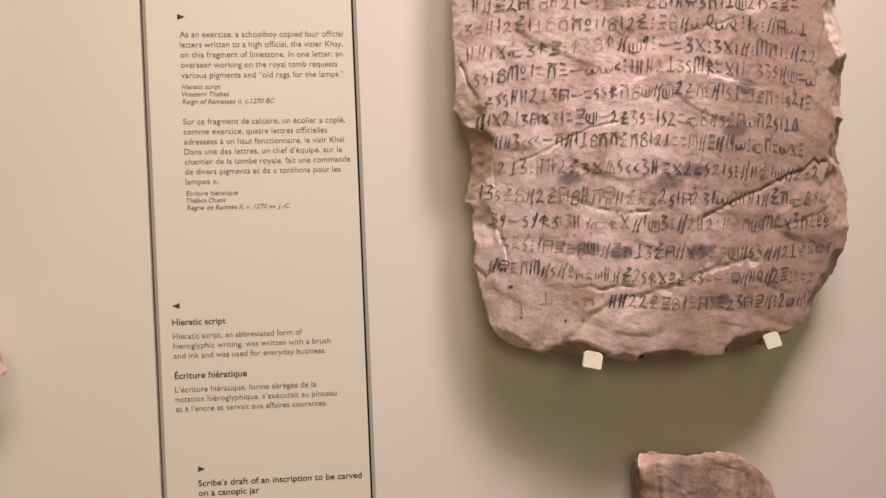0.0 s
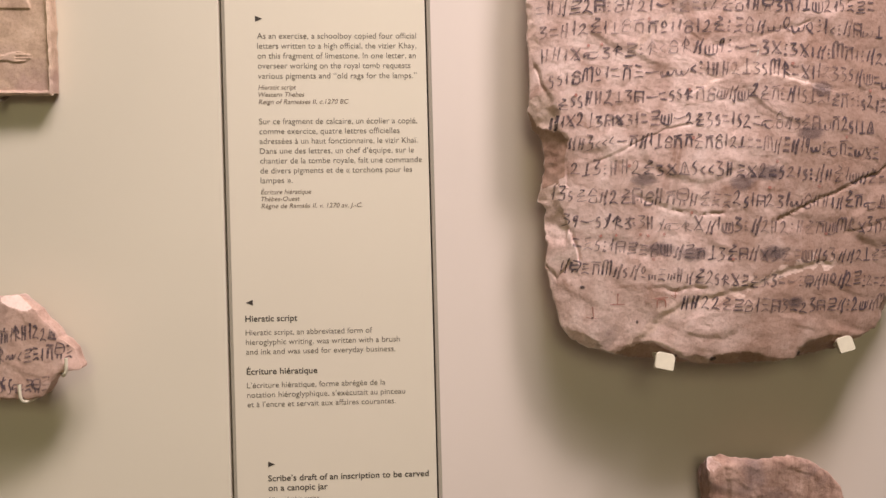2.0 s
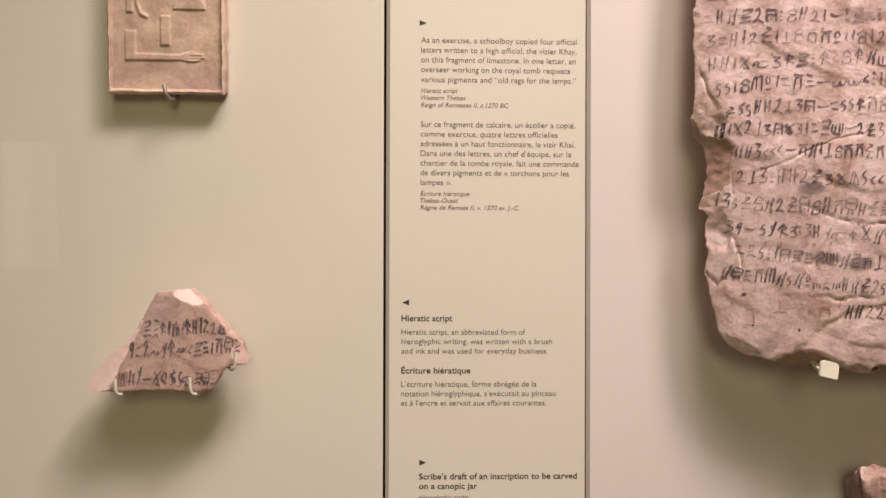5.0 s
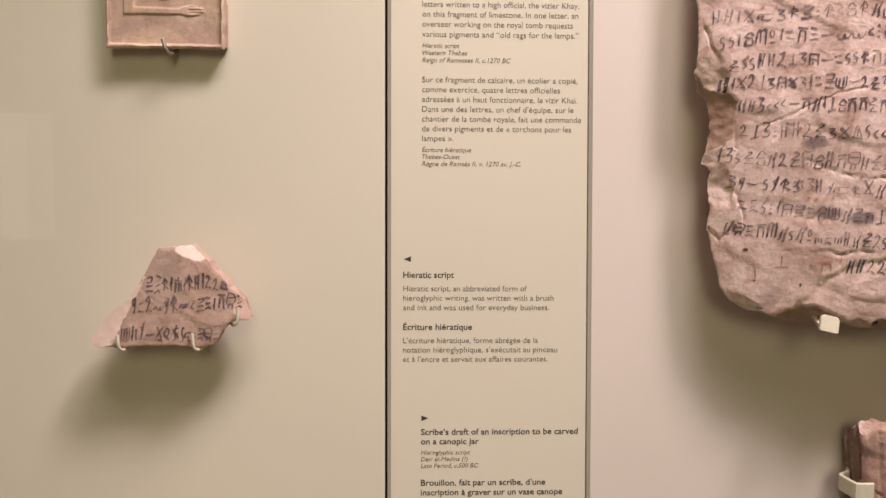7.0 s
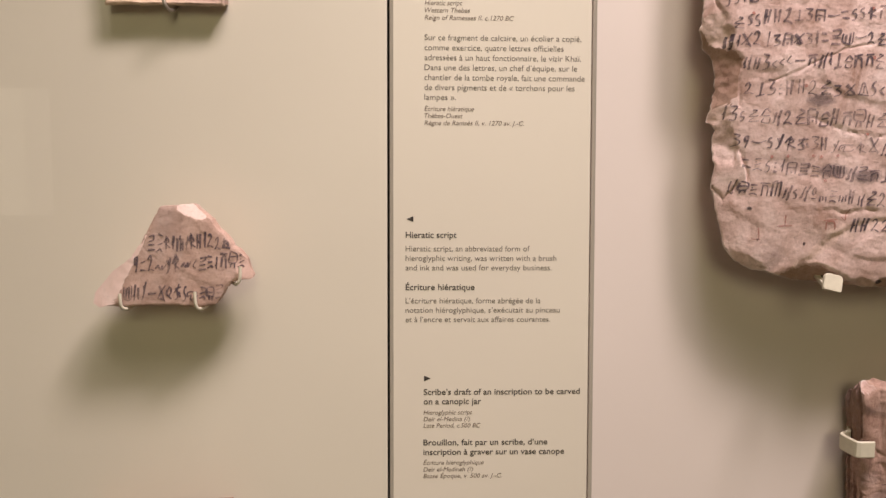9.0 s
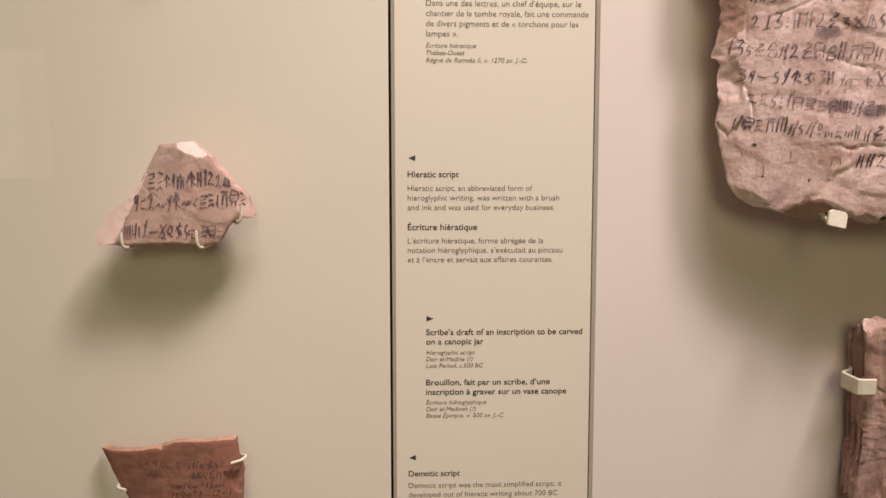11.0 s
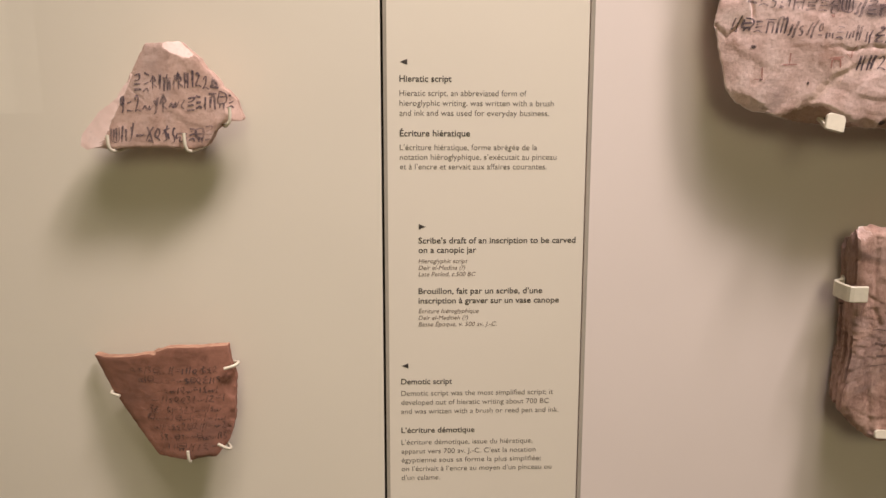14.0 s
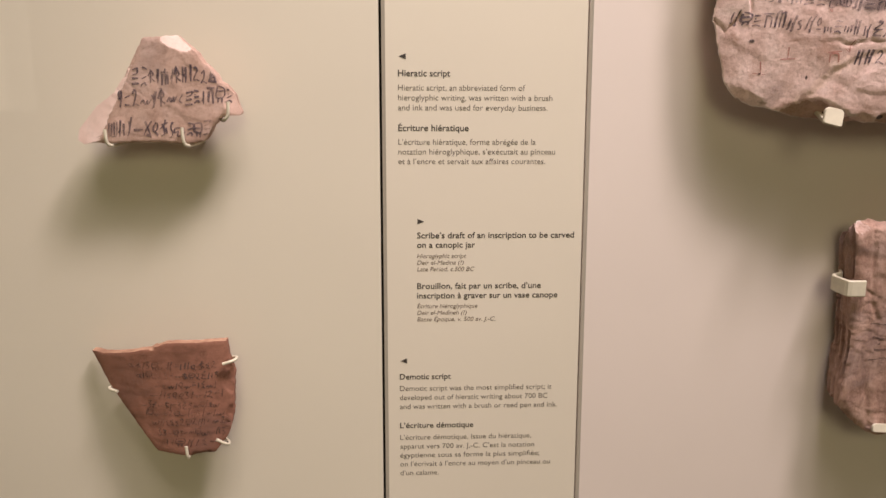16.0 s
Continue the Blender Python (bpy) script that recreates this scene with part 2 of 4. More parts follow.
def seg_dist(x, z, line):
    best, side = 9.0, 0.0
    for (ax, az), (bx, bz) in zip(line, line[1:]):
        ex, ez = bx - ax, bz - az
        t = max(0.0, min(1.0, ((x - ax) * ex + (z - az) * ez) / (ex * ex + ez * ez)))
        d = math.hypot(x - ax - t * ex, z - az - t * ez)
        if d < best:
            best, side = d, ex * (z - az) - ez * (x - ax)
    return best, side


def smoothstep(a, b, v):
    t = max(0.0, min(1.0, (v - a) / (b - a)))
    return t * t * (3 - 2 * t)


def stone(name, outline, c, face, back, chips, materials, n=220, rings=44, jag=0.0010, jag_freq=260.0, edge_round=0.004, side_wave=0.0015, taper=0.0, thick=0.0, drop=0.0, rough=1.0, layers=0.0, veins=(), blend=False):
    """A stone slab seen from -y: a relief face(x, z, r), broken chips along its rim, rough sides and a back.
    chips: (x, z, direction x, direction z, slope, half width, material slot)."""
    bm = bmesh.new()
    pale, brown = bm.verts.layers.float.new("pale_break"), bm.verts.layers.float.new("brown_break")
    pale, brown = bm.verts.layers.float["pale_break"], bm.verts.layers.float["brown_break"]
    rad = []
    for k in range(n):
        a = 2 * math.pi * k / n
        r = radius_at(outline, c, a)
        px, pz = c[0] + r * math.cos(a), c[1] + r * math.sin(a)
        r += jag * noise.fractal(Vector((px * jag_freq, pz * jag_freq, 1.7)), 1.0, 2.0, 4)
        rad.append((math.cos(a) * r, math.sin(a) * r))
    slots = {}

    def depth(x, z, r):
        y, slot = face(x, z, r), 0
        if r > 0.9:
            y += edge_round * ((r - 0.9) / 0.1) ** 2.5
        for i, (cx, cz, dx, dz, slope, half, m) in enumerate(chips):
            s = math.hypot(dx, dz)
            along, across = ((x - cx) * dx + (z - cz) * dz) / s, ((x - cx) * -dz + (z - cz) * dx) / s
            across += rough * 0.0025 * noise.noise(Vector((x * 220, z * 220, i * 3.1)))
            along += rough * 0.0022 * noise.noise(Vector((x * 160, z * 160, i * 5.7 + 2)))
            cut = along - 0.8 * max(0.0, abs(across) - half)
            if cut > 0:
                yc = face(cx, cz, 0.9) + slope * cut + rough * 0.0006 * flake(x, z, 130, 9.0 + i)
                if yc > y:
                    y, slot = yc, m
        for line, half in veins:
            if slot == 0 and seg_dist(x, z, line)[0] < half * (1.0 + 1.6 * noise.noise(Vector((x * 150, z * 150, 6.6)))):
                slot = 1
        return y, slot

    levels = [1 - (1 - k / rings) ** 1.25 for k in range(rings + 1)]
    centre = bm.verts.new((c[0], depth(*c, 0)[0], c[1]))
    loops = []
    for r in levels[1:]:
        loop = []
        for dx, dz in rad:
            x, z = c[0] + dx * r, c[1] + dz * r
            y, s = depth(x, z, r)
            v = bm.verts.new((x, min(y, back - 0.004), z))
            slots[v] = s
            loop.append(v)
        loops.append(loop)
    steps = 22 if layers else 10
    for k in range(1, steps + 1):
        loop = []
        f = k / steps
        for v, (dx, dz) in zip(loops[len(levels) - 2], rad):
            y = v.co.y + (thick if thick else back - v.co.y) * f
            w = side_wave * (noise.noise(Vector((v.co.x * 60, y * 420, v.co.z * 60))) + 0.5 * noise.noise(Vector((v.co.x * 200, y * 900, v.co.z * 200)))) - taper * f
            if layers:
                bed = y * 330 + 0.9 * noise.noise(Vector((v.co.x * 25, 3.0, v.co.z * 18)))
                w += layers * (noise.cell(Vector((math.floor(bed) * 3.7, 2.0, math.floor(v.co.z * 22 + 0.5 * math.floor(bed))))) - 0.5)
            u = bm.verts.new((v.co.x + dx * (w / 0.1), y, v.co.z + dz * (w / 0.1) - drop * f * smoothstep(0.3, 0.8, dz / math.hypot(dx, dz))))
            slots[u] = -1
            loop.append(u)
        loops.append(loop)
    for k in range(n):
        bm.faces.new((centre, loops[0][k], loops[0][(k + 1) % n]))
    for p, q in zip(loops, loops[1:]):
        for k in range(n):
            f = bm.faces.new((p[k], q[k], q[(k + 1) % n], p[(k + 1) % n]))
            marks = [slots[v] for v in f.verts]
            f.material_index = len(materials) - 1 if min(marks) < 0 else max(set(marks), key=marks.count)
    bm.faces.new(loops[-1])
    if blend:
        # the breaks run into the old skin softly
        for v, s in slots.items():
            v[pale], v[brown] = float(s == 1), float(s == 2)
        border = [v for v, s in slots.items() if s >= 0 and any(slots.get(e.other_vert(v), s) != s for e in v.link_edges)]
        ring = list({e.other_vert(v) for v in border for e in v.link_edges} | set(border))
        for k in range(3):
            bmesh.ops.smooth_vert(bm, verts=ring, factor=0.5, use_axis_x=False, use_axis_y=True, use_axis_z=False)
        for f in bm.faces:
            f.material_index = 0
    bmesh.ops.recalc_face_normals(bm, faces=bm.faces)
    return bm


def surface(bm):
    from mathutils import bvhtree
    return bvhtree.BVHTree.FromBMesh(bm)


# brush signs in a unit box: each a few strokes, a broad stroke first
SIGNS = {
    "a": (.80, [[(.05, .80), (.35, 1), (.60, .82), (.40, .45), (.0, .12), (.45, .18), (1, .02)]]),
    "b": (.38, [[(.75, 1), (.45, .45), (.40, .02), (.0, .22)]]),
    "c": (.38, [[(.60, 1), (.50, .05)], [(.50, .55), (.05, .35)]]),
    "d": (.80, [[(.5, 1), (.5, .04)], [(0, .02), (1, .06)]]),
    "e": (.95, [[(.05, .95), (.85, 1), (.80, .70), (.10, .62)], [(.10, .38), (.95, .40)], [(0, .06), (1, .10)]]),
    "f": (.95, [[(.35, 1), (.75, .86), (.05, .52), (.92, .48)], [(.55, .40), (.15, .08), (1, .02)]]),
    "g": (1.1, [[(0, .78), (1, .84)], [(.48, 1), (.50, .80)], [(.20, .74), (.15, .02)], [(.55, .72), (.54, .05)], [(.90, .76), (.92, .08)]]),
    "h": (.90, [[(.85, 1), (.05, .70), (.95, .66)], [(.15, .42), (.12, .03), (.88, .05), (.90, .42), (.15, .42)]]),
    "j": (1.2, [[(0, .42), (.45, .36), (1, .50)]]),
    "k": (.85, [[(.1, .98), (.9, .90)], [(.25, .70), (.30, .72)], [(.1, .45), (.85, .52)], [(.0, .04), (.55, .15), (.95, .02)]]),
    "m": (.95, [[(.0, 0), (.08, .90), (.45, .96), (.48, .10)], [(.48, .85), (.90, .95), (.95, 0)]]),
    "n": (1.2, [[(0, .48), (.08, .10), (.42, .14), (.45, .42), (.58, .10), (.90, .18), (1, .60)]]),
    "o": (.75, [[(.75, .95), (.15, .72), (.65, .52), (.05, .05)], [(.40, .30), (.95, .10)]]),
    "p": (.80, [[(.45, .95), (.08, .60), (.35, .30), (.80, .50), (.70, .88), (.40, .92)], [(.35, .28), (.95, .0)]]),
    "r": (.95, [[(0, .90), (.45, .72), (1, .95)], [(.25, .48), (.20, .0)], [(.52, .46), (.50, .02)], [(.80, .48), (.78, .04)]]),
    "t": (1.0, [[(.10, 1), (.05, .10), (1, .06)], [(.42, .92), (.36, .12)], [(.75, .96), (.68, .10)]]),
    "u": (.75, [[(.0, .98), (.75, .92), (.30, .60), (.80, .42), (.68, .10), (.05, .02)]]),
    "v": (.75, [[(.10, .44), (.05, .04)], [(.50, .46), (.46, .06)], [(.90, .44), (.88, .04)]]),
    "w": (.95, [[(.05, 1), (.0, .40), (.90, .36), (.95, .95), (.05, 1)], [(.05, .70), (.90, .68)], [(.30, .34), (.20, 0)], [(.70, .34), (.75, 0)]]),
    "x": (.90, [[(0, .95), (.50, .50), (1, .02)], [(.95, .98), (.45, .48), (.0, .10)], [(.30, .12), (.80, .06)]]),
    "y": (1.0, [[(.55, 1), (.40, .60), (.0, .40)], [(.10, .70), (.95, .74)], [(.45, .60), (.60, .10), (.15, .0)], [(.75, .50), (1, .15)]]),
    "i": (.85, [[(0, .52), (1, .56)], [(.30, .86), (.36, .80)], [(.65, .90), (.72, .82)]]),
    "l": (.85, [[(.42, .92), (.22, .40), (.18, .05), (.0, .12)], [(1, 1.05), (.72, .40), (.70, -.12), (.50, .02)], [(.74, .60), (.52, .48)]]),
    "q": (1.15, [[(0, .36), (.30, .62), (.62, .50), (.50, .22), (.12, .26)], [(.60, .30), (1, .12)], [(.70, .70), (.82, .62)]]),
    "s": (1.25, [[(0, .22), (.22, .50), (.40, .20), (.58, .52), (.74, .22), (1, .56)]]),
    "A": (1.05, [[(0, .06), (1, .02)], [(.16, .08), (.50, .98), (.86, .10)], [(.52, .62), (.56, .18)]]),
    "B": (.85, [[(.06, .0), (.0, 1)], [(.0, 1), (.92, .96)], [(.92, .96), (1, .02)], [(.06, .52), (.92, .50)], [(.46, .30), (.52, .12)]]),
    "z": (.55, [[(.35, .95), (.45, .92)], [(.20, .55), (.75, .60)], [(.15, .10), (.80, .14)]]),
    "T": (.95, [[(0, .90), (1, .96)], [(.22, .70), (.15, 0)], [(.22, .70), (.75, .72), (.82, 0)]]),
    "6": (.70, [[(.30, .95), (.10, .68), (.35, .46), (.68, .66), (.45, .95)], [(.12, .10), (.82, .14)]]),
    "K": (.90, [[(.35, 1), (.30, 0)], [(0, .45), (.35, .85), (.75, .60), (.30, .40), (1, .12)]]),
    "9": (.60, [[(.70, .60), (.35, .55), (.30, .95), (.75, 1), (.70, .50), (.45, 0)]]),
    "C": (1.4, [[(0, .15), (.10, .52), (.90, .58)], [(.05, .20), (.30, .36), (.30, .05), (.70, 0), (1, .25)]]),
    "=": (.80, [[(0, .70), (.80, .74)], [(.05, .25), (1, .20)]]),
    ":": (.45, [[(.10, .90), (.60, .88)], [(.10, .55), (.50, .52)], [(.10, .15), (.75, .12)]]),
    "H": (.75, [[(.15, 1), (.10, 0)], [(.10, .50), (.45, .42)], [(.68, 1), (.58, 0)]]),
    "P": (.85, [[(0, .62), (.45, 1), (.95, .70)], [(.15, .50), (.85, .52)], [(.20, .40), (.15, .02), (.85, .05), (.85, .40)]]),
    "W": (1.0, [[(0, .80), (.05, .10), (.90, .05), (1, .85)], [(.35, .75), (.35, .10)], [(.68, .80), (.66, .10)]]),
    "S": (.55, [[(.75, .85), (.30, .80), (.20, .55), (.70, .40), (.60, .05), (.05, .02)]]),
    "Y": (.60, [[(.90, 1), (.40, .10), (0, 0)], [(.30, .75), (.55, .45)]]),
    "<": (.55, [[(.80, .70), (.10, .40), (.85, .15)]]),
}


def write_row(name, codes, start, end, height, tree, material, parent, rng, pen=0.0016, lean=0.0, lift=0.0004, sag=0.0):
    """One row of brush strokes from start to end (x, z), laid on the stone's face; sag bows its middle up or down."""
    bm = bmesh.new()
    total = sum(SIGNS[ch][0] + .22 for ch in codes)
    unit = (end[0] - start[0]) / total
    slope = (end[1] - start[1]) / (end[0] - start[0])
    at = start[0]
    for ch in codes:
        w = SIGNS[ch][0] * unit
        h = height * rng.uniform(.80, 1.16)
        along = (at - start[0]) / (end[0] - start[0])
        base = start[1] + slope * (at - start[0]) + 4 * sag * along * (1 - along) + height * (rng.uniform(-.12, .08) + .12 * noise.noise(Vector((at * 14, start[1] * 60, 3.3))))
        wet = rng.uniform(.72, 1.3)
        tip = lean * rng.uniform(-.4, 2.2)
        for stroke in SIGNS[ch][1]:
            pts = [(at + w * (u + rng.uniform(-.07, .07)) + tip * h * v, base + h * (v + rng.uniform(-.07, .07))) for u, v in stroke]
            path = smooth_path([(x, 0, z) for x, z in pts], 5)
            fine = []
            for a, b in zip(path, path[1:]):
                k = max(1, int((b - a).length / 0.0012))
                fine += [a.lerp(b, j / k) for j in range(k)]
            fine.append(path[-1])
            width = pen * wet * rng.uniform(.75, 1.2)
            prev = None
            for j, p in enumerate(fine):
                d = fine[min(j + 1, len(fine) - 1)] - fine[max(j - 1, 0)]
                if d.length < 1e-7:
                    continue
                # a broad brush, thicker on down strokes
                d.normalize()
                s = width * (0.5 + 0.6 * abs(0.8 * d.z - 0.6 * d.x)) * (1 - 0.5 * (j / len(fine)) ** 2)
                side = Vector((-d.z, 0, d.x)) * s / 2
                pair = []
                for q in (p + side, p - side):
                    hit = tree.ray_cast(Vector((q.x, 0.3, q.z)), Vector((0, 1, 0)))[0]
                    if hit is None:
                        pair = None
                        break
                    pair.append(bm.verts.new(hit - Vector((0, lift, 0))))
                if prev and pair and abs(prev[0].co.y - pair[0].co.y) < 0.003:
                    bm.faces.new((prev[0], prev[1], pair[1], pair[0]))
                prev = pair
        at += w + .22 * unit
    return part(name, bm, material, parent)


def stain(name, x, z, rx, rz, tree, material, parent, label=""):
    """A thin stain laid on the stone's face, dense in its middle and ragged at its rim."""
    bm = bmesh.new()
    cover = bm.verts.layers.float.new("cover")
    cover = bm.verts.layers.float["cover"]
    rows = []
    for k in range(9):
        ring = []
        for j in range(28):
            a, r = 2 * math.pi * j / 28, max(.02, k / 8)
            px, pz = x + rx * r * math.cos(a), z + rz * r * math.sin(a)
            hit = tree.ray_cast(Vector((px, 0.3, pz)), Vector((0, 1, 0)))[0]
            if hit is None:
                ring.append(None)
                continue
            v = bm.verts.new(hit - Vector((0, 0.0003, 0)))
            v[cover] = 1 - r
            ring.append(v)
        rows.append(ring)
    for p, q in zip(rows, rows[1:]):
        for j in range(28):
            quad = (p[j], q[j], q[(j + 1) % 28], p[(j + 1) % 28])
            if all(quad) and max(v.co.y for v in quad) - min(v.co.y for v in quad) < .004:
                bm.faces.new(quad)
    return part(name, bm, material, parent, label, smooth=True)


def tab_bracket(x, z, y_front, width, height, turn=0.0):
    """A painted metal cleat: an arm out of the wall under the stone and a rounded tab in front of it."""
    thing = empty("support_bracket")
    thing.location = (x, 0.66, z)
    bm = bmesh.new()
    strip(bm, [(0, 0, .022), (0, (y_front - .66) * .5, .006), (0, (y_front - .66) * .8, -height * .2), (0, y_front - .660 + .001, -height * .3)], (1, 0, 0), width * .25, 0.003)
    part("arm", bm, M_BRACKET, thing)
    bm = bmesh.new()
    r = 0.0034
    ring = []
    for cx, cz, a0 in ((1, 1, 0), (-1, 1, 90), (-1, -1, 180), (1, -1, 270)):
        rr = r if cz > 0 else 0.0014
        ring += [(cx * (width / 2 - rr) + rr * math.cos(radians(a0 + k * 15)), cz * (height / 2 - rr) + rr * math.sin(radians(a0 + k * 15))) for k in range(7)]
    loops = [[bm.verts.new((u * f, y, v * f)) for u, v in ring] for y, f in ((0.0016, .97), (0.0011, 1.0), (-0.0011, 1.0), (-0.0016, .95))]
    for p, q in zip(loops, loops[1:]):
        for k in range(len(ring)):
            bm.faces.new((p[k], p[(k + 1) % len(ring)], q[(k + 1) % len(ring)], q[k]))
    bm.faces.new(loops[0]), bm.faces.new(loops[-1])
    bmesh.ops.recalc_face_normals(bm, faces=bm.faces)
    tab = part("tab", bm, M_BRACKET, thing, smooth=False)
    tab.location = (0, y_front - .66, 0)
    tab.rotation_euler = (radians(-14), radians(turn), 0)
    return tagged(thing, "cream painted metal cleat holding the stone on the wall", "bracket", "stone brackets")


def wire_hook(points, label, group, radius=0.0013):
    thing = empty("wire_hook")
    thing.location = points[0]
    base = Vector(points[0])
    part("wire", tube(bmesh.new(), [Vector(p) - base for p in points], radius), M_BRACKET, thing, smooth=True)
    return tagged(thing, label, "hook", group)


# ---- the wall: two painted wall boards with the label panel between them ----
WALL = 0.660


def board(name, x0, x1, z0, z1, material, chamfer, lean0=0.0, lean1=0.0):
    """A board 18 mm thick whose left edge is cut back; lean shifts an edge by so much a metre below 1.67 m."""
    bm = bmesh.new()
    sec = [(x0, WALL + 0.0020), (x0 + chamfer, WALL), (x1 - 0.0006, WALL), (x1, WALL + 0.0006), (x1, WALL + 0.018), (x0, WALL + 0.018)]
    prism(bm, sec, z0, z1)
    for v in bm.verts:
        left = v.co.x < (x0 + x1) / 2
        v.co.x += (lean0 if left else lean1) * (1.67 - v.co.z)
    for f in bm.faces:
        if chamfer and f.normal.x < -0.2 and f.normal.y < -0.2:
            f.material_index = 1
    return to_object(name, bm, [material, M_EDGE], None, False)


wall_left = tagged(board("wall_left", -3.0, -0.2392, 0.0, 4.5, M_WALL_L, 0.0), "cream painted display wall board", "wall", kind="structure")
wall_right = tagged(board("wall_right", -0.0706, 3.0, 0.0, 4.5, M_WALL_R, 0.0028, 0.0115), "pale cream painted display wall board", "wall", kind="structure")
label_panel = tagged(board("label_panel", -0.2370, -0.0722, 0.0, 4.5, M_PANEL, 0.0030, 0.0, 0.0115), "tall cream label panel printed with English and French text", "label panel")
bm = bmesh.new()
box(bm, -3.0, 3.0, WALL + 0.0182, WALL + 0.1, 0.0, 4.5)
tagged(to_object("wall_backing", bm, M_GAP, None, False), "dark backing behind the display boards", "wall", kind="structure")
for nm, dims, mat in (("floor", (-3, 3, -3.6, WALL, -0.1, 0), M_FLOOR), ("ceiling", (-3, 3, -3.6, WALL, 4.5, 4.6), M_HALL),
                      ("wall_south", (-3, 3, -3.7, -3.6, 0, 4.5), M_HALL), ("wall_east", (3, 3.1, -3.6, WALL, 0, 4.5), M_HALL), ("wall_west", (-3.1, -3, -3.6, WALL, 0, 4.5), M_HALL)):
    tagged(to_object(nm, box(bmesh.new(), *dims), mat, None, False), "plain hall " + nm.split("_")[0], nm.split("_")[0], kind="structure")

# ---- the case's glass front, and the lit panel across the hall that shows in it ----
m, n, l, b = node_material("clear_glass", 0.0)
fres, clear, gloss, blend = n.new("ShaderNodeFresnel"), n.new("ShaderNodeBsdfTransparent"), n.new("ShaderNodeBsdfGlossy"), n.new("ShaderNodeMixShader")
fres.inputs[0].default_value, gloss.inputs["Roughness"].default_value = 1.45, 0.02
# gloss masked out by hand right of x -0.30, keeping the print clear
place, side, worn = n.new("ShaderNodeTexCoord"), n.new("ShaderNodeSeparateXYZ"), n.new("ShaderNodeMath")
l.new(place.outputs["Object"], side.inputs[0])
worn.operation = "MULTIPLY"
l.new(fres.outputs[0], worn.inputs[0])
span = n.new("ShaderNodeMapRange")
span.inputs["From Min"].default_value, span.inputs["From Max"].default_value = -0.345, -0.30
span.inputs["To Min"].default_value, span.inputs["To Max"].default_value = 1.0, 0.0
l.new(side.outputs["X"], span.inputs["Value"])
l.new(span.outputs["Result"], worn.inputs[1])
l.new(worn.outputs[0], blend.inputs[0]), l.new(clear.outputs[0], blend.inputs[1]), l.new(gloss.outputs[0], blend.inputs[2])
l.new(blend.outputs[0], n["Material Output"].inputs["Surface"])
pane = to_object("glass_front", box(bmesh.new(), -3.0, 3.0, 0.300, 0.306, 0.0, 4.5), m, None, False)
pane.visible_shadow = False
tagged(pane, "clear glass front of the display case", "glass", kind="structure")
m, n, l, b = node_material("lit_diffuser", 0.5)
b.inputs["Emission Color"].default_value, b.inputs["Emission Strength"].default_value = (1.0, 0.86, 0.66, 1), 0.65
lightbox = empty("lit_display_panel")
lightbox.location = (-2.19, -3.6, 1.44)
part("frame", box(bmesh.new(), -.20, .20, 0.0, .03, -.44, .44, .004), M_HALL, lightbox)
part("diffuser", box(bmesh.new(), -.075, .06, .031, .036, -.22, .41, .001), m, lightbox)
m, n, l, b = node_material("dim_diffuser", 0.5)
b.inputs["Emission Color"].default_value, b.inputs["Emission Strength"].default_value = (1.0, 0.86, 0.66, 1), 0.2
part("side_diffuser", box(bmesh.new(), .064, .19, .031, .036, -.22, .41, .001), m, lightbox)
tagged(lightbox, "softly glowing upright display panel on the far hall wall", "lit panel")

# ---- print on the label panel ----
COL_A, COL_B = -0.2085, -0.2238
BODY, BOLD, ITALIC = 0.0046, 0.0050, 0.0037   # heights of the capitals


def text_mesh(words, shear=0.0, offset=0.0):
    cu = bpy.data.curves.new("text", "FONT")
    cu.body, cu.size, cu.shear, cu.offset, cu.resolution_u = words, 1.0, shear, offset, 3
    ob = bpy.data.objects.new("text", cu)
    scene.collection.objects.link(ob)
    bpy.context.view_layer.update()
    me = bpy.data.meshes.new_from_object(ob.evaluated_get(bpy.context.evaluated_depsgraph_get()))
    bpy.data.objects.remove(ob)
    return me


CAP = max(v.co.y for v in text_mesh("H").vertices)


def print_line(words, x, z, width, kind):
    cap, shear, offset = {"body": (BODY, 0, -0.004), "bold": (BOLD, 0, 0.012), "italic": (ITALIC, 0.22, 0.0)}[kind]
    me = text_mesh(words, shear, offset)
    xs = [v.co.x for v in me.vertices]
    lo, span = min(xs), max(xs) - min(xs)
    sx, sz = width / span, cap / CAP
    for v in me.vertices:
        v.co = Vector(((v.co.x - lo) * sx, 0, v.co.y * sz))
    me.materials.append({"bold": M_TEXT_BOLD, "body": M_TEXT, "italic": M_TEXT_SMALL}[kind])
    ob = new("text_line", me)
    ob.parent = label_panel
    ob.location = (x, WALL - 0.0002, z)
    return tagged(ob, {"body": "dark grey printed text line", "bold": "bold black printed heading", "italic": "small italic printed line"}[kind])


def arrow_mark(x, z, width, points_right):
    bm = bmesh.new()
    h = 0.0047
    tri = [(0, h / 2), (0, -h / 2), (width, 0)] if points_right else [(width, h / 2), (0, 0), (width, -h / 2)]
    f = bm.faces.new([bm.verts.new((a, 0, b)) for a, b in tri])
    if f.normal.y > 0:
        f.normal_flip()
    ob = part("arrow_mark", bm, M_TEXT_BOLD, label_panel, "small black printed arrowhead")
    ob.location = (x, WALL - 0.0002, z)


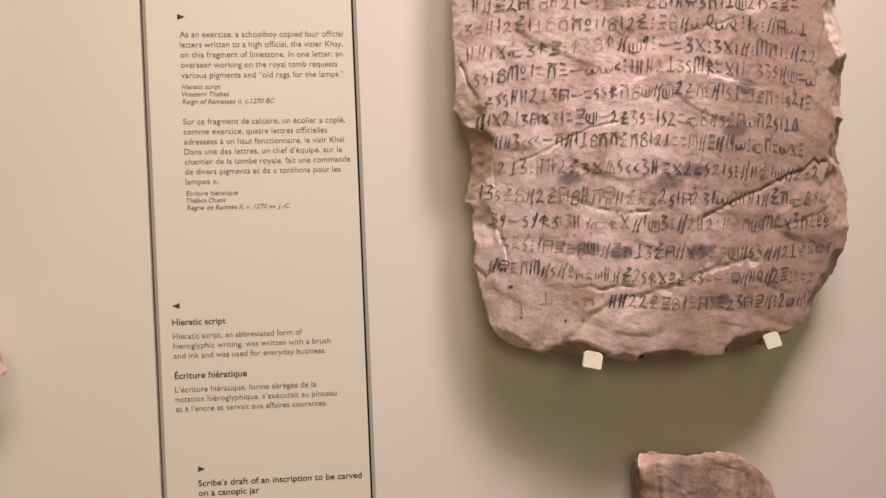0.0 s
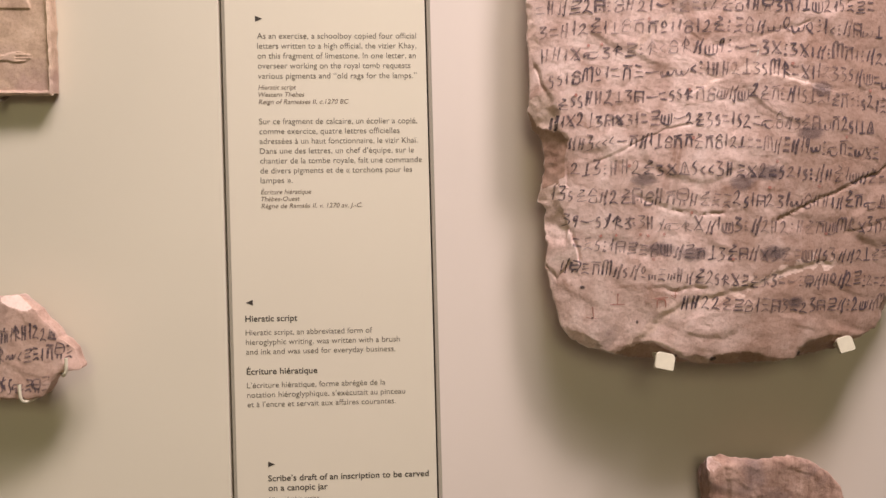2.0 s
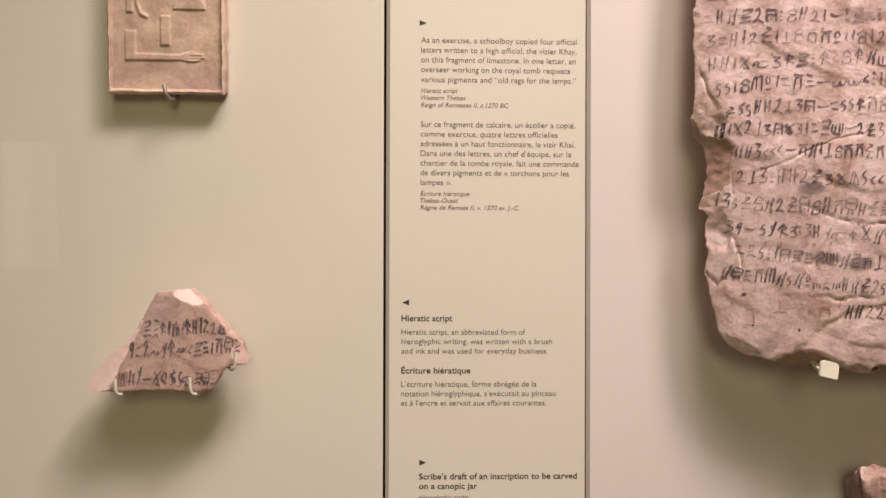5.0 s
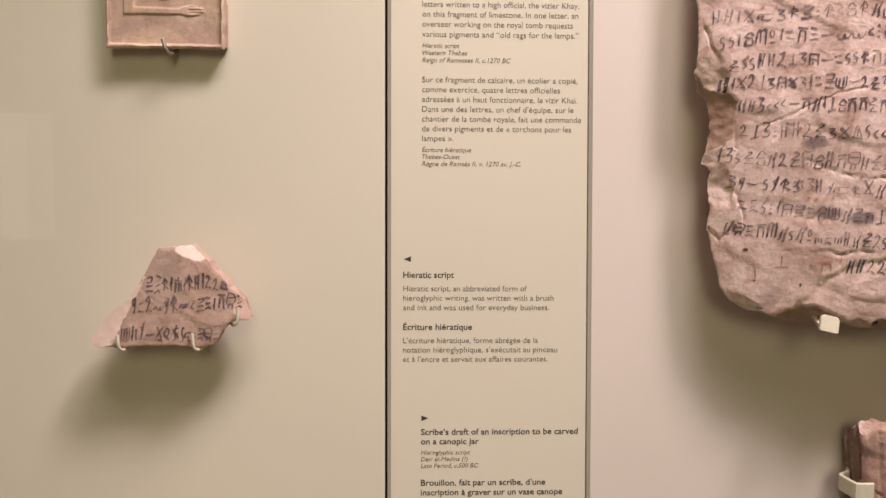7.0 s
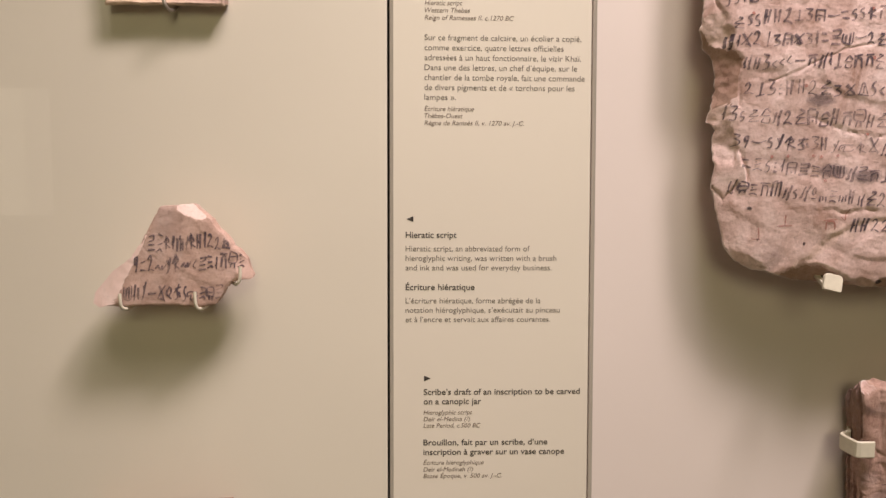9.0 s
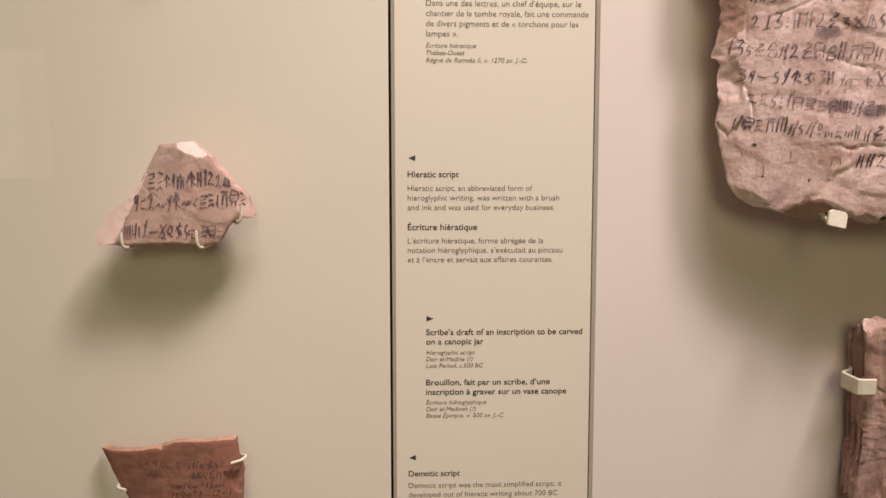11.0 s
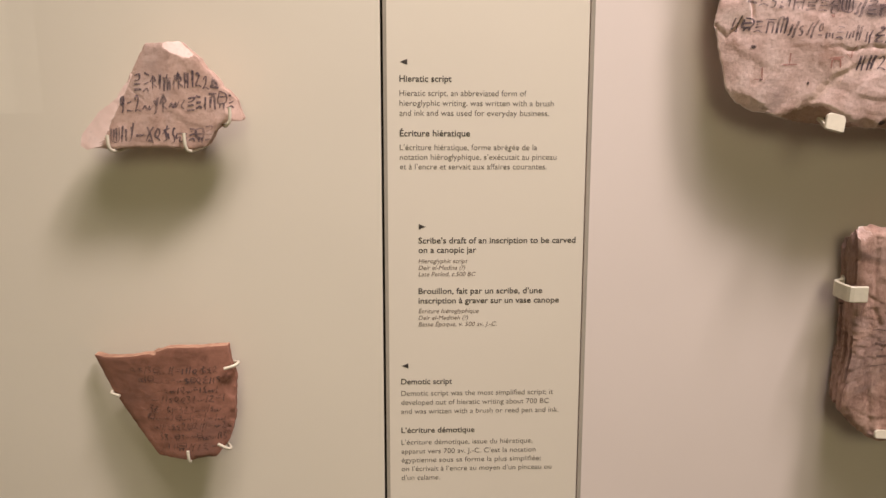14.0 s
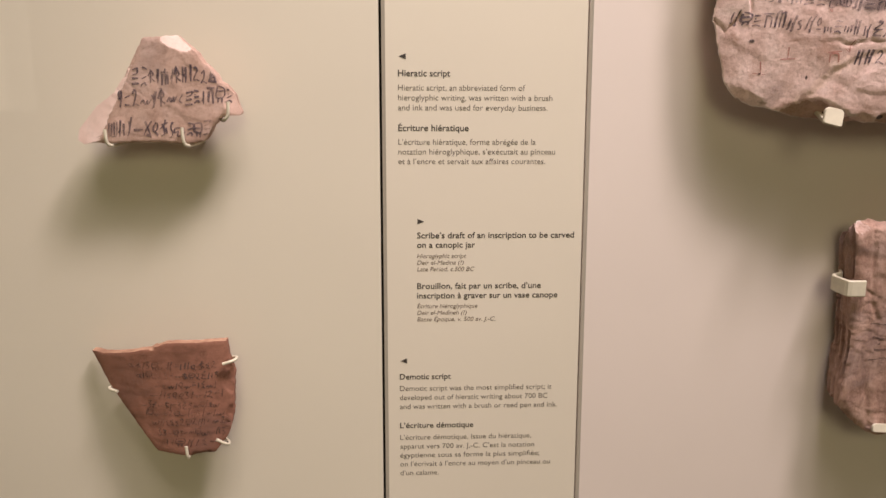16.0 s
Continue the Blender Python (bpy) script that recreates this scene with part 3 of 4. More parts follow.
for words, x, z, width, kind in (
    ("As an exercise, a schoolboy copied four official", COL_A, 1.6430, .1290, "body"),
    ("letters written to a high official, the vizier Khay,", COL_A, 1.6350, .1290, "body"),
    ("on this fragment of limestone. In one letter, an", COL_A, 1.6270, .1285, "body"),
    ("overseer working on the royal tomb requests", COL_A, 1.6190, .1240, "body"),
    ("various pigments and \u201cold rags for the lamps.\u201d", COL_A, 1.6108, .1290, "body"),
    ("Hieratic script", COL_A, 1.6020, .0305, "italic"),
    ("Western Thebes", COL_A, 1.5962, .0370, "italic"),
    ("Reign of Ramesses II, c.1270 BC", COL_A, 1.5903, .0730, "italic"),
    ("Sur ce fragment de calcaire, un \u00e9colier a copi\u00e9,", COL_A, 1.5740, .1288, "body"),
    ("comme exercice, quatre lettres officielles", COL_A, 1.5660, .1142, "body"),
    ("adress\u00e9es \u00e0 un haut fonctionnaire, le vizir Kha\u00ef.", COL_A, 1.5580, .1288, "body"),
    ("Dans une des lettres, un chef d\u2019\u00e9quipe, sur le", COL_A, 1.5500, .1258, "body"),
    ("chantier de la tombe royale, fait une commande", COL_A, 1.5420, .1322, "body"),
    ("de divers pigments et de \u00ab torchons pour les", COL_A, 1.5340, .1240, "body"),
    ("lampes \u00bb.", COL_A, 1.5260, .0260, "body"),
    ("\u00c9criture hi\u00e9ratique", COL_A, 1.5170, .0408, "italic"),
    ("Th\u00e8bes-Ouest", COL_A, 1.5113, .0315, "italic"),
    ("R\u00e8gne de Rams\u00e8s II, v. 1270 av. J.-C.", COL_A, 1.5055, .0825, "italic"),
    ("Hieratic script", COL_B, 1.4123, .0425, "bold"),
    ("Hieratic script, an abbreviated form of", COL_B, 1.4010, .1040, "body"),
    ("hieroglyphic writing, was written with a brush", COL_B, 1.3930, .1268, "body"),
    ("and ink and was used for everyday business.", COL_B, 1.3850, .1230, "body"),
    ("\u00c9criture hi\u00e9ratique", COL_B, 1.3683, .0580, "bold"),
    ("L\u2019\u00e9criture hi\u00e9ratique, forme abr\u00e9g\u00e9e de la", COL_B, 1.3570, .1140, "body"),
    ("notation hi\u00e9roglyphique, s\u2019ex\u00e9cutait au pinceau", COL_B, 1.3490, .1305, "body"),
    ("et \u00e0 l\u2019encre et servait aux affaires courantes.", COL_B, 1.3410, .1225, "body"),
    ("Scribe\u2019s draft of an inscription to be carved", COL_A, 1.2782, .1340, "bold"),
    ("on a canopic jar", COL_A, 1.2700, .0492, "bold"),
    ("Hieroglyphic script", COL_A, 1.2610, .0418, "italic"),
    ("Deir el-Medina (?)", COL_A, 1.2552, .0398, "italic"),
    ("Late Period, c.500 BC", COL_A, 1.2495, .0490, "italic"),
    ("Brouillon, fait par un scribe, d\u2019une", COL_A, 1.2340, .1068, "bold"),
    ("inscription \u00e0 graver sur un vase canope", COL_A, 1.2255, .1215, "bold"),
    ("\u00c9criture hi\u00e9roglyphique", COL_A, 1.2168, .0520, "italic"),
    ("Deir el-Medineh (?)", COL_A, 1.2108, .0428, "italic"),
    ("Basse \u00c9poque, v. 500 av. J.-C.", COL_A, 1.2050, .0678, "italic"),
    ("Demotic script", COL_B, 1.1520, .0448, "bold"),
    ("Demotic script was the most simplified script; it", COL_B, 1.1413, .1345, "body"),
    ("developed out of hieratic writing about 700 BC", COL_B, 1.1328, .1310, "body"),
    ("and was written with a brush or reed pen and ink.", COL_B, 1.1243, .1400, "body"),
    ("L\u2019\u00e9criture d\u00e9motique", COL_B, 1.1062, .0652, "bold"),
    ("L\u2019\u00e9criture d\u00e9motique, issue du hi\u00e9ratique,", COL_B, 1.0950, .1175, "body"),
    ("apparut vers 700 av. J.-C. C\u2019est la notation", COL_B, 1.0863, .1205, "body"),
    ("\u00e9gyptienne sous sa forme la plus simplifi\u00e9e;", COL_B, 1.0778, .1255, "body"),
    ("on l\u2019\u00e9crivait \u00e0 l\u2019encre au moyen d\u2019un pinceau ou", COL_B, 1.0693, .1355, "body"),
    ("d\u2019un calame.", COL_B, 1.0607, .0345, "body"),
):
    print_line(words, x, z, width, kind)
for x, z, right in ((-.2098, 1.659, True), (-.2232, 1.428, False), (-.2082, 1.2925, True), (-.2232, 1.169, False)):
    arrow_mark(x, z, 0.0058, right)

# ---- the large inscribed limestone slab ----
SLAB = [(.006, 1.664), (.006, 1.635), (.007, 1.617), (.008, 1.596), (.006, 1.578), (.010, 1.565), (.017, 1.556), (.019, 1.545), (.019, 1.530), (.014, 1.508),
        (.020, 1.502), (.018, 1.486), (.021, 1.475), (.019, 1.456), (.023, 1.440), (.028, 1.424), (.031, 1.409), (.040, 1.398), (.052, 1.391), (.067, 1.388),
        (.085, 1.383), (.104, 1.380), (.134, 1.379), (.166, 1.378), (.192, 1.380), (.226, 1.383), (.248, 1.386), (.270, 1.395), (.286, 1.403), (.299, 1.419),
        (.313, 1.434), (.322, 1.440), (.326, 1.450), (.329, 1.470), (.332, 1.496), (.334, 1.510), (.330, 1.515), (.329, 1.531), (.319, 1.543), (.323, 1.555),
        (.321, 1.570), (.327, 1.589), (.329, 1.607), (.324, 1.631), (.316, 1.658), (.311, 1.72), (.296, 1.80), (.24, 1.845), (.12, 1.85), (.030, 1.83), (.012, 1.78), (.008, 1.72)]
CRACKS = [
    ([(.193, 1.492), (.239, 1.512), (.264, 1.522), (.280, 1.527), (.289, 1.535), (.294, 1.530), (.301, 1.533)], 0.0016, 0.0008),
    ([(.052, 1.536), (.077, 1.546), (.085, 1.552), (.105, 1.561), (.126, 1.564)], 0.0006, 0.0003),
    ([(.088, 1.398), (.107, 1.419), (.125, 1.428), (.172, 1.440), (.199, 1.451), (.222, 1.457), (.237, 1.457)], 0.0003, 0.0024),
    ([(.085, 1.511), (.106, 1.502), (.131, 1.495), (.150, 1.498)], 0.0010, 0.0006),
    ([(.019, 1.504), (.031, 1.491), (.039, 1.482), (.044, 1.460)], 0.0022, -0.0020),
    ([(.081, 1.619), (.104, 1.641), (.112, 1.646)], 0.0004, 0.0012),
    ([(.128, 1.590), (.150, 1.600), (.172, 1.606), (.200, 1.598), (.230, 1.590)], 0.0005, -0.0012),
    ([(.250, 1.480), (.290, 1.490), (.310, 1.497)], 0.0008, 0.0004),
    ([(.020, 1.456), (.028, 1.447), (.034, 1.453), (.036, 1.458)], 0.0016, 0.0014),
    ([(.012, 1.612), (.016, 1.597), (.024, 1.586), (.005, 1.579)], 0.0018, 0.0014),
    ([(.033, 1.545), (.034, 1.530), (.035, 1.517)], 0.0014, -0.0012),
    ([(.289, 1.595), (.294, 1.626), (.300, 1.650)], 0.0006, 0.0014),
    ([(.140, 1.622), (.165, 1.627), (.192, 1.634), (.215, 1.640)], 0.0008, 0.0006),
    ([(.100, 1.440), (.118, 1.437), (.128, 1.441), (.140, 1.440)], 0.0010, 0.0004),
]


def slab_face(x, z, r):
    y = 0.5835 + 0.030 * ((x - 0.172) / 0.15) ** 2 + 0.08 * max(0.0, 1.55 - z)
    y += 0.0008 * noise.noise(Vector((x * 14, z * 24 + x * 7, 1.2))) + 0.0010 * flake(x, z, 15, 1.0) + 0.00028 * flake(x + .3, z, 46, 4.0)
    y += 0.00020 * noise.fractal(Vector((x * 60, z * 80, 0.3)), 0.7, 2.1, 6) + 0.00015 * flake(x, z, 150, 14.0)
    for line, deep, step in CRACKS:
        d, side = seg_dist(x + 0.0018 * noise.noise(Vector((x * 90, z * 90, 7.7))), z + 0.0022 * noise.noise(Vector((x * 110, z * 110, 2.9))), line)
        if d < 0.012:
            y += deep * math.exp(-(d / 0.0008) ** 2)
            y += 0.7 * step * math.exp(-(d / 0.006)) * (0.5 + 0.5 * math.tanh((d if side < 0 else -d) / 0.0012))
    return y


SPOTS = ((.0545, 1.4155, .0018, .0014), (.0875, 1.4130, .0013, .0020), (.1460, 1.3835, .0036, .0024), (.0465, 1.4400, .0030, .0018), (.2150, 1.3860, .0026, .0026), (.2850, 1.4010, .0022, .0018))
slab = empty("inscribed_slab")
slab.location = (0, 0, 0)
chips = [
    (.078, 1.3925, .18, -1, .85, .022, 2), (.165, 1.3885, 0, -1, .75, .018, 2), (.128, 1.3865, -.1, -1, .6, .012, 0), (.236, 1.3985, .25, -1, .85, .014, 2),
    (.268, 1.400, .5, -1, .8, .012, 0), (.212, 1.3835, 0, -1, .7, .012, 2), (.033, 1.538, -1, .1, .9, .017, 2), (.032, 1.470, -1, .25, .5, .018, 0), (.014, 1.640, -1, 0, .7, .05, 1),
    (.020, 1.590, -1, -.5, .5, .018, 1), (.025, 1.522, -1, -.4, .7, .010, 1), (.300, 1.590, 1, .05, 1.0, .014, 0), (.303, 1.552, 1, -.2, 1.1, .014, 0),
    (.300, 1.632, 1, .3, .8, .018, 1), (.302, 1.500, 1, .2, .7, .020, 0), (.300, 1.440, 1, -.5, 1.0, .025, 0), (.048, 1.405, -.7, -.7, .6, .018, 0)]
bm = stone("slab", SLAB, (.165, 1.59), slab_face, 0.652, chips, [M_LIMESTONE, M_FLAKE, M_CHIP, M_LIMESTONE], 640, 150, 0.0016, 240.0, 0.0016, 0.0012, 0.010, rough=0.75, veins=[(CRACKS[2][0], 0.0042), (CRACKS[5][0], 0.0024), (CRACKS[6][0], 0.0024)], blend=True)
tree = surface(bm)
to_object("stone", bm, [M_LIMESTONE, M_FLAKE, M_CHIP, M_LIMESTONE], slab, True)
rng = random.Random(5)
for codes, start, end, sag in (
    ("euja6dSccjHceBwu=xcHdcuf:HSackd", (.014, 1.669), (.268, 1.667), 0.0),
    ("=HleaB:PHacj:f=:afPcHwuTcdWacSke=", (.012, 1.651), (.272, 1.649), -.001),
    ("u=HcafcdPTT6ccPcaf:kPlnpnpzc<:lBnd", (.014, 1.634), (.280, 1.630), .001),
    ("HHcxCuKe:K<PKlW9:j=ux:uxcl:mTc:laa", (.016, 1.615), (.290, 1.609), .004),
    ("SScPm6c=Tkjnn<:cHHaduSmK=xccauuSlW=n", (.021, 1.596), (.290, 1.591), .0065),
    ("fSSHHaduBj=SSKTPWlWafT:lcSdkcfTz:Sack", (.028, 1.578), (.285, 1.573), .0065),
    ("lcxaduBxuc=eWjafuS=cSa=CPlufBnTaScdA", (.022, 1.564), (.274, 1.555), .0035),
    ("lHu<<<jTlcdPTTfTPcad==mlklc9n:CT=nxk", (.035, 1.547), (.279, 1.536), .0035),
    ("adu:HHafuxAS<<uHkxa=SacS:lHfcWlf=a", (.037, 1.528), (.295, 1.517), .0015),
    ("cuSfPlafBPHTwHfkkaScBaucnPHHclfTCA9v", (.023, 1.508), (.302, 1.500), -.002),
    ("u9jSYKyuHYCKxlcWu:laHa:HfTWmKxuTa66", (.031, 1.488), (.307, 1.481), -.0025),
    ("=kS:cBekPWleTdufBlxyfkWlSulladfewl", (.039, 1.471), (.311, 1.460), -.0055),
    ("lwkTmlSl6vkvHlfaSKxkfyu=j:wlHplaeza=a", (.030, 1.453), (.294, 1.437), -.003),
    ("HHaafePckBukauBel:aWlm", (.120, 1.424), (.294, 1.418), -.001),
):
    write_row("inscription", codes, start, end, 0.0100, tree, M_INK, slab, rng, 0.0017, 0.06, sag=sag)
for x, z, rx, rz in ((.163, 1.520, .013, .009), (.184, 1.527, .015, .008), (.216, 1.557, .014, .007), (.104, 1.470, .014, .007), (.128, 1.466, .014, .007), (.190, 1.466, .014, .008),
                     (.225, 1.590, .012, .007), (.090, 1.523, .012, .006), (.210, 1.427, .010, .006)):
    stain("ink_smudge", x, z, rx, rz, tree, M_SMUDGE, slab, "blurred grey ink smudge")
for x, z, rx, rz in SPOTS:
    stain("dark_spot", x, z, rx, rz, tree, M_SPOT, slab, "small black spot")
# a few red ochre strokes and dots
for x, z, c in ((.050, 1.416, "d"), (.068, 1.427, "d"), (.100, 1.424, "T"), (.112, 1.432, "b"), (.296, 1.489, "o")):
    write_row("red_ink_stroke", c, (x, z), (x + .012, z), 0.010, tree, M_INK_RED, slab, rng, 0.0009)
bm = bmesh.new()
for k in range(24):
    x, z = rng.uniform(.03, .29), 1.6440 - 0.0182 * rng.randrange(0, 11) + rng.uniform(-.001, .001)
    hit = tree.ray_cast(Vector((x, 0.3, z)), Vector((0, 1, 0)))[0]
    if hit:
        ring = [bm.verts.new(hit + Vector((0.0014 * math.cos(a) * rng.uniform(.7, 1.2), -0.0005, 0.0014 * math.sin(a)))) for a in (k2 * math.pi / 4 for k2 in range(8))]
        bm.faces.new(ring)
tagged(part("red_ink_dots", bm, M_INK_RED, slab, "small red ochre verse dots"), kind="stuff")
bm = bmesh.new()
for k in range(5):
    x = .108 + .0026 * k
    hit = tree.ray_cast(Vector((x, 0.3, 1.3865)), Vector((0, 1, 0)))[0]
    if hit:
        box(bm, x - .0008, x + .0008, hit.y - .0006, hit.y + .0002, 1.385, 1.3885)
part("inventory_mark", bm, M_INK, slab, "tiny dark inventory bars")
tagged(slab, "large pinkish limestone slab covered with rows of black ink writing", "stone slab")
tab_bracket(.1050, 1.3840, .5910, .0150, .0130, 13)
tab_bracket(.2500, 1.3930, .5950, .0128, .0120, -14)

# ---- the brown layered stone below it ----
BLOCK = [(.150, 1.292), (.152, 1.297), (.162, 1.299), (.177, 1.297), (.197, 1.2965), (.222, 1.299), (.237, 1.293), (.251, 1.283), (.261, 1.272), (.266, 1.256), (.272, 1.22),
         (.270, 1.16), (.252, 1.118), (.212, 1.110), (.200, 1.111), (.188, 1.111), (.175, 1.115), (.162, 1.126), (.152, 1.138), (.152, 1.152), (.155, 1.177), (.156, 1.194), (.154, 1.22), (.153, 1.26)]


def block_face(x, z, r):
    y = 0.6160 + 0.0010 * flake(x, z, 30, 21.0) + 0.0005 * flake(x, z, 95, 25.0) + 0.0005 * noise.fractal(Vector((x * 50, z * 60, 8.3)), 0.9, 2.0, 5)
    d, side = seg_dist(x, z, [(.166, 1.278), (.169, 1.230), (.176, 1.215), (.171, 1.16), (.178, 1.12)])
    return y + 0.0015 * math.exp(-(d / 0.0020) ** 2) + 0.0014 * (0.5 + 0.5 * math.tanh((d if side < 0 else -d) / 0.002))


block = empty("layered_stone")
bm = stone("block", BLOCK, (.209, 1.205), block_face, 0.654, [(.159, 1.289, -.6, .8, .9, .004, 1), (.158, 1.140, -1, -.5, .8, .01, 0), (.235, 1.290, .5, .9, 1.4, .02, 0),
           (.190, 1.294, -.1, 1, 1.3, .03, 0)], [M_DARKSTONE, M_TRIANGLE, M_DARKSTONE], 300, 60, 0.0012, 240.0, 0.003, 0.0012, 0.008, 0.0, 0.010, layers=0.0034)
tree = surface(bm)
to_object("stone", bm, [M_DARKSTONE, M_LIMESTONE, M_DARKSTONE], block, True)
for codes, start, end in (("jof", (.170, 1.205), (.262, 1.206)), ("kjo", (.172, 1.178), (.26, 1.176))):
    write_row("inscription", codes, start, end, 0.022, tree, M_INK_FAINT, block, rng, 0.0018)
tagged(block, "brown layered limestone block with faint dark drawing, held by cream clips", "stone block")
clip = empty("side_clip")
clip.location = (.148, .66, 1.2440)
part("band", strip(bmesh.new(), [(.0140, -.0005, 0), (.0060, -.018, 0), (-.0058, -.0265, 0), (-.0064, -.0290, 0), (-.0048, -.0460, 0), (-.0040, -.0485, 0), (-.0020, -.0492, 0), (.0095, -.0494, 0)], (0, 0, 1), .0135, .0026), M_BRACKET, clip)
tagged(clip, "cream painted flat metal clip gripping the layered stone", "bracket", "stone brackets")
tab_bracket(.1860, 1.1228, .6060, .022, .0070, 3)

# ---- the triangular inscribed flake ----
TRI = [(-.4690, 1.363), (-.4675, 1.372), (-.4525, 1.389), (-.4385, 1.399), (-.430, 1.410), (-.424, 1.421), (-.414, 1.439), (-.411, 1.440), (-.402, 1.4405), (-.390, 1.442),
       (-.382, 1.435), (-.376, 1.430), (-.370, 1.421), (-.363, 1.415), (-.360, 1.408), (-.354, 1.405), (-.349, 1.398), (-.344, 1.384), (-.346, 1.382), (-.351, 1.383),
       (-.360, 1.380), (-.366, 1.374), (-.368, 1.369), (-.373, 1.363), (-.382, 1.361), (-.416, 1.362), (-.446, 1.361), (-.456, 1.362), (-.464, 1.360)]


def tri_face(x, z, r):
    return 0.6215 + 0.0004 * flake(x, z, 40, 31.0) + 0.0003 * noise.fractal(Vector((x * 80, z * 90, 3.3)), 0.9, 2.0, 4) + 0.05 * max(0.0, x + .37) ** 1.0


flake_stone = empty("inscribed_flake")
bm = stone("flake", TRI, (-.403, 1.392), tri_face, 0.640, [(-.4340, 1.397, -.89, .45, .34, .07, 1), (-.3930, 1.4325, .45, .9, .5, .008, 1), (-.381, 1.4325, .62, .78, .55, .030, 0), (-.405, 1.440, -.1, 1, .9, .010, 0), (-.355, 1.387, .9, .3, .5, .010, 0)],
           [M_TRIANGLE, M_FLAKE, M_FLAKE], 260, 56, 0.0007, 300.0, 0.0010, 0.0006, 0.001, rough=0.25)
tree = surface(bm)
to_object("stone", bm, [M_TRIANGLE, M_FLAKE, M_TRIANGLE], flake_stone, True)
for codes, start, end in (("ekKcgcKHcaaA", (-.4235, 1.4055), (-.3600, 1.4085)), ("9=asYKs<ekcTwk", (-.4350, 1.3875), (-.3490, 1.3920)), ("WccYjxpySCkwe", (-.4435, 1.3660), (-.3660, 1.3680))):
    write_row("inscription", codes, start, end, 0.0118, tree, M_INK, flake_stone, rng, 0.0018, 0.06)
tagged(flake_stone, "triangular buff limestone flake with black ink signs, white broken edges", "stone flake")
for x, z, up in ((-.4445, 1.3605, .0115), (-.3870, 1.3605, .013)):
    wire_hook([(x + .006, .6600, z), (x + .004, .640, z - .001), (x + .0025, .6225, z - .0012), (x, .6180, z + .002), (x - .0008, .6180, z + up)], "cream painted wire hook under the inscribed flake", "flake hooks")
wire_hook([(-.373, .6600, 1.390), (-.3670, .645, 1.3830), (-.3600, .630, 1.3785), (-.3555, .6200, 1.3795), (-.3528, .6185, 1.3840), (-.3526, .6185, 1.3930)], "cream painted wire hook under the inscribed flake", "flake hooks")

# ---- the potsherd ----
SHERD = [(-.4810, 1.1880), (-.4700, 1.1865), (-.4470, 1.1900), (-.4260, 1.1950), (-.4120, 1.2005), (-.3940, 1.2008), (-.3650, 1.2015), (-.3630, 1.1860), (-.3600, 1.1730),
         (-.3610, 1.1500), (-.3625, 1.1340), (-.3665, 1.1200), (-.3780, 1.1045), (-.4000, 1.1022), (-.4260, 1.1058), (-.4415, 1.1280), (-.4630, 1.1570)]


def sherd_face(x, z, r):
    y = 0.6215 + 0.022 * ((x + .395) / .08) ** 2 + 0.00002 * math.sin(z * 900 + 4 * noise.noise(Vector((x * 30, 0, z * 30))))
    return y + 0.0003 * noise.fractal(Vector((x * 60, z * 90, 5.1)), 0.9, 2.0, 4)


sherd = empty("potsherd")
bm = stone("sherd", SHERD, (-.405, 1.155), sherd_face, 0.652, [(-.4285, 1.1945, .1, 1, 2.5, .003, 2), (-.368, 1.1635, 1, .3, .5, .010, 0), (-.3685, 1.138, 1, -.2, .5, .006, 0), (-.386, 1.1068, .1, -1, .9, .009, 0)],
           [M_TERRACOTTA, M_TERRA_EDGE, M_TERRACOTTA, M_TERRACOTTA], 220, 50, 0.0006, 300.0, 0.0006, 0.0006, 0.0005, 0.0085)
# faces that point up take the lighter orange clay
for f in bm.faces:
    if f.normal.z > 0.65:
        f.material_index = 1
tree = surface(bm)
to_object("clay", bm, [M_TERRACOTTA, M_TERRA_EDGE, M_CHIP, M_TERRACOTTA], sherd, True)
for count, a, b, z in ((15, -.447, -.372, 1.1775), (15, -.440, -.371, 1.1690), (11, -.424, -.373, 1.1605), (13, -.428, -.368, 1.1530), (15, -.437, -.372, 1.1440),
                       (14, -.434, -.369, 1.1365), (13, -.428, -.368, 1.1290), (13, -.424, -.368, 1.1200), (7, -.418, -.372, 1.1110)):
    write_row("inscription", "".join(rng.choice("abbccfjlnoopqssuuyiw") for k in range(count)), (a, z), (b, z + .001), 0.0060, tree, M_INK_FAINT, sherd, rng, 0.0011, 0.1)
for x, z in ((-.3675, 1.173), (-.3675, 1.1295)):
    stain("glue_stain", x, z, .0065, .0075, tree, M_GLUE, sherd, "dark brown glue stain")
tagged(sherd, "red-brown curved potsherd with faint rows of dark ink writing", "potsherd")
for pts in ([(-.450, .660, 1.151), (-.454, .652, 1.153), (-.4635, .643, 1.1570), (-.4640, .634, 1.1578), (-.4560, .6290, 1.1572)],
            [(-.402, .660, 1.114), (-.4014, .640, 1.1075), (-.4000, .6250, 1.1015), (-.3993, .6172, 1.1035), (-.3998, .6165, 1.1130)],
            [(-.392, .660, 1.122), (-.382, .645, 1.1140), (-.3705, .6360, 1.1095), (-.3672, .6270, 1.1100), (-.3690, .6200, 1.1135), (-.3750, .6172, 1.1185)],
            [(-.372, .660, 1.176), (-.368, .645, 1.1800), (-.3580, .6300, 1.1852), (-.3590, .6205, 1.1856), (-.3672, .6185, 1.1835)]):
    wire_hook(pts, "cream painted wire hook holding the potsherd", "sherd hooks")

# ---- the carved tablet ----
TX0, TX1, TZ0, TZ1 = -.4582, -.3660, 1.5962, 1.742


def box_sd(x, z, x0, x1, z0, z1):
    return max(x0 - x, x - x1, z0 - z, z - z1)


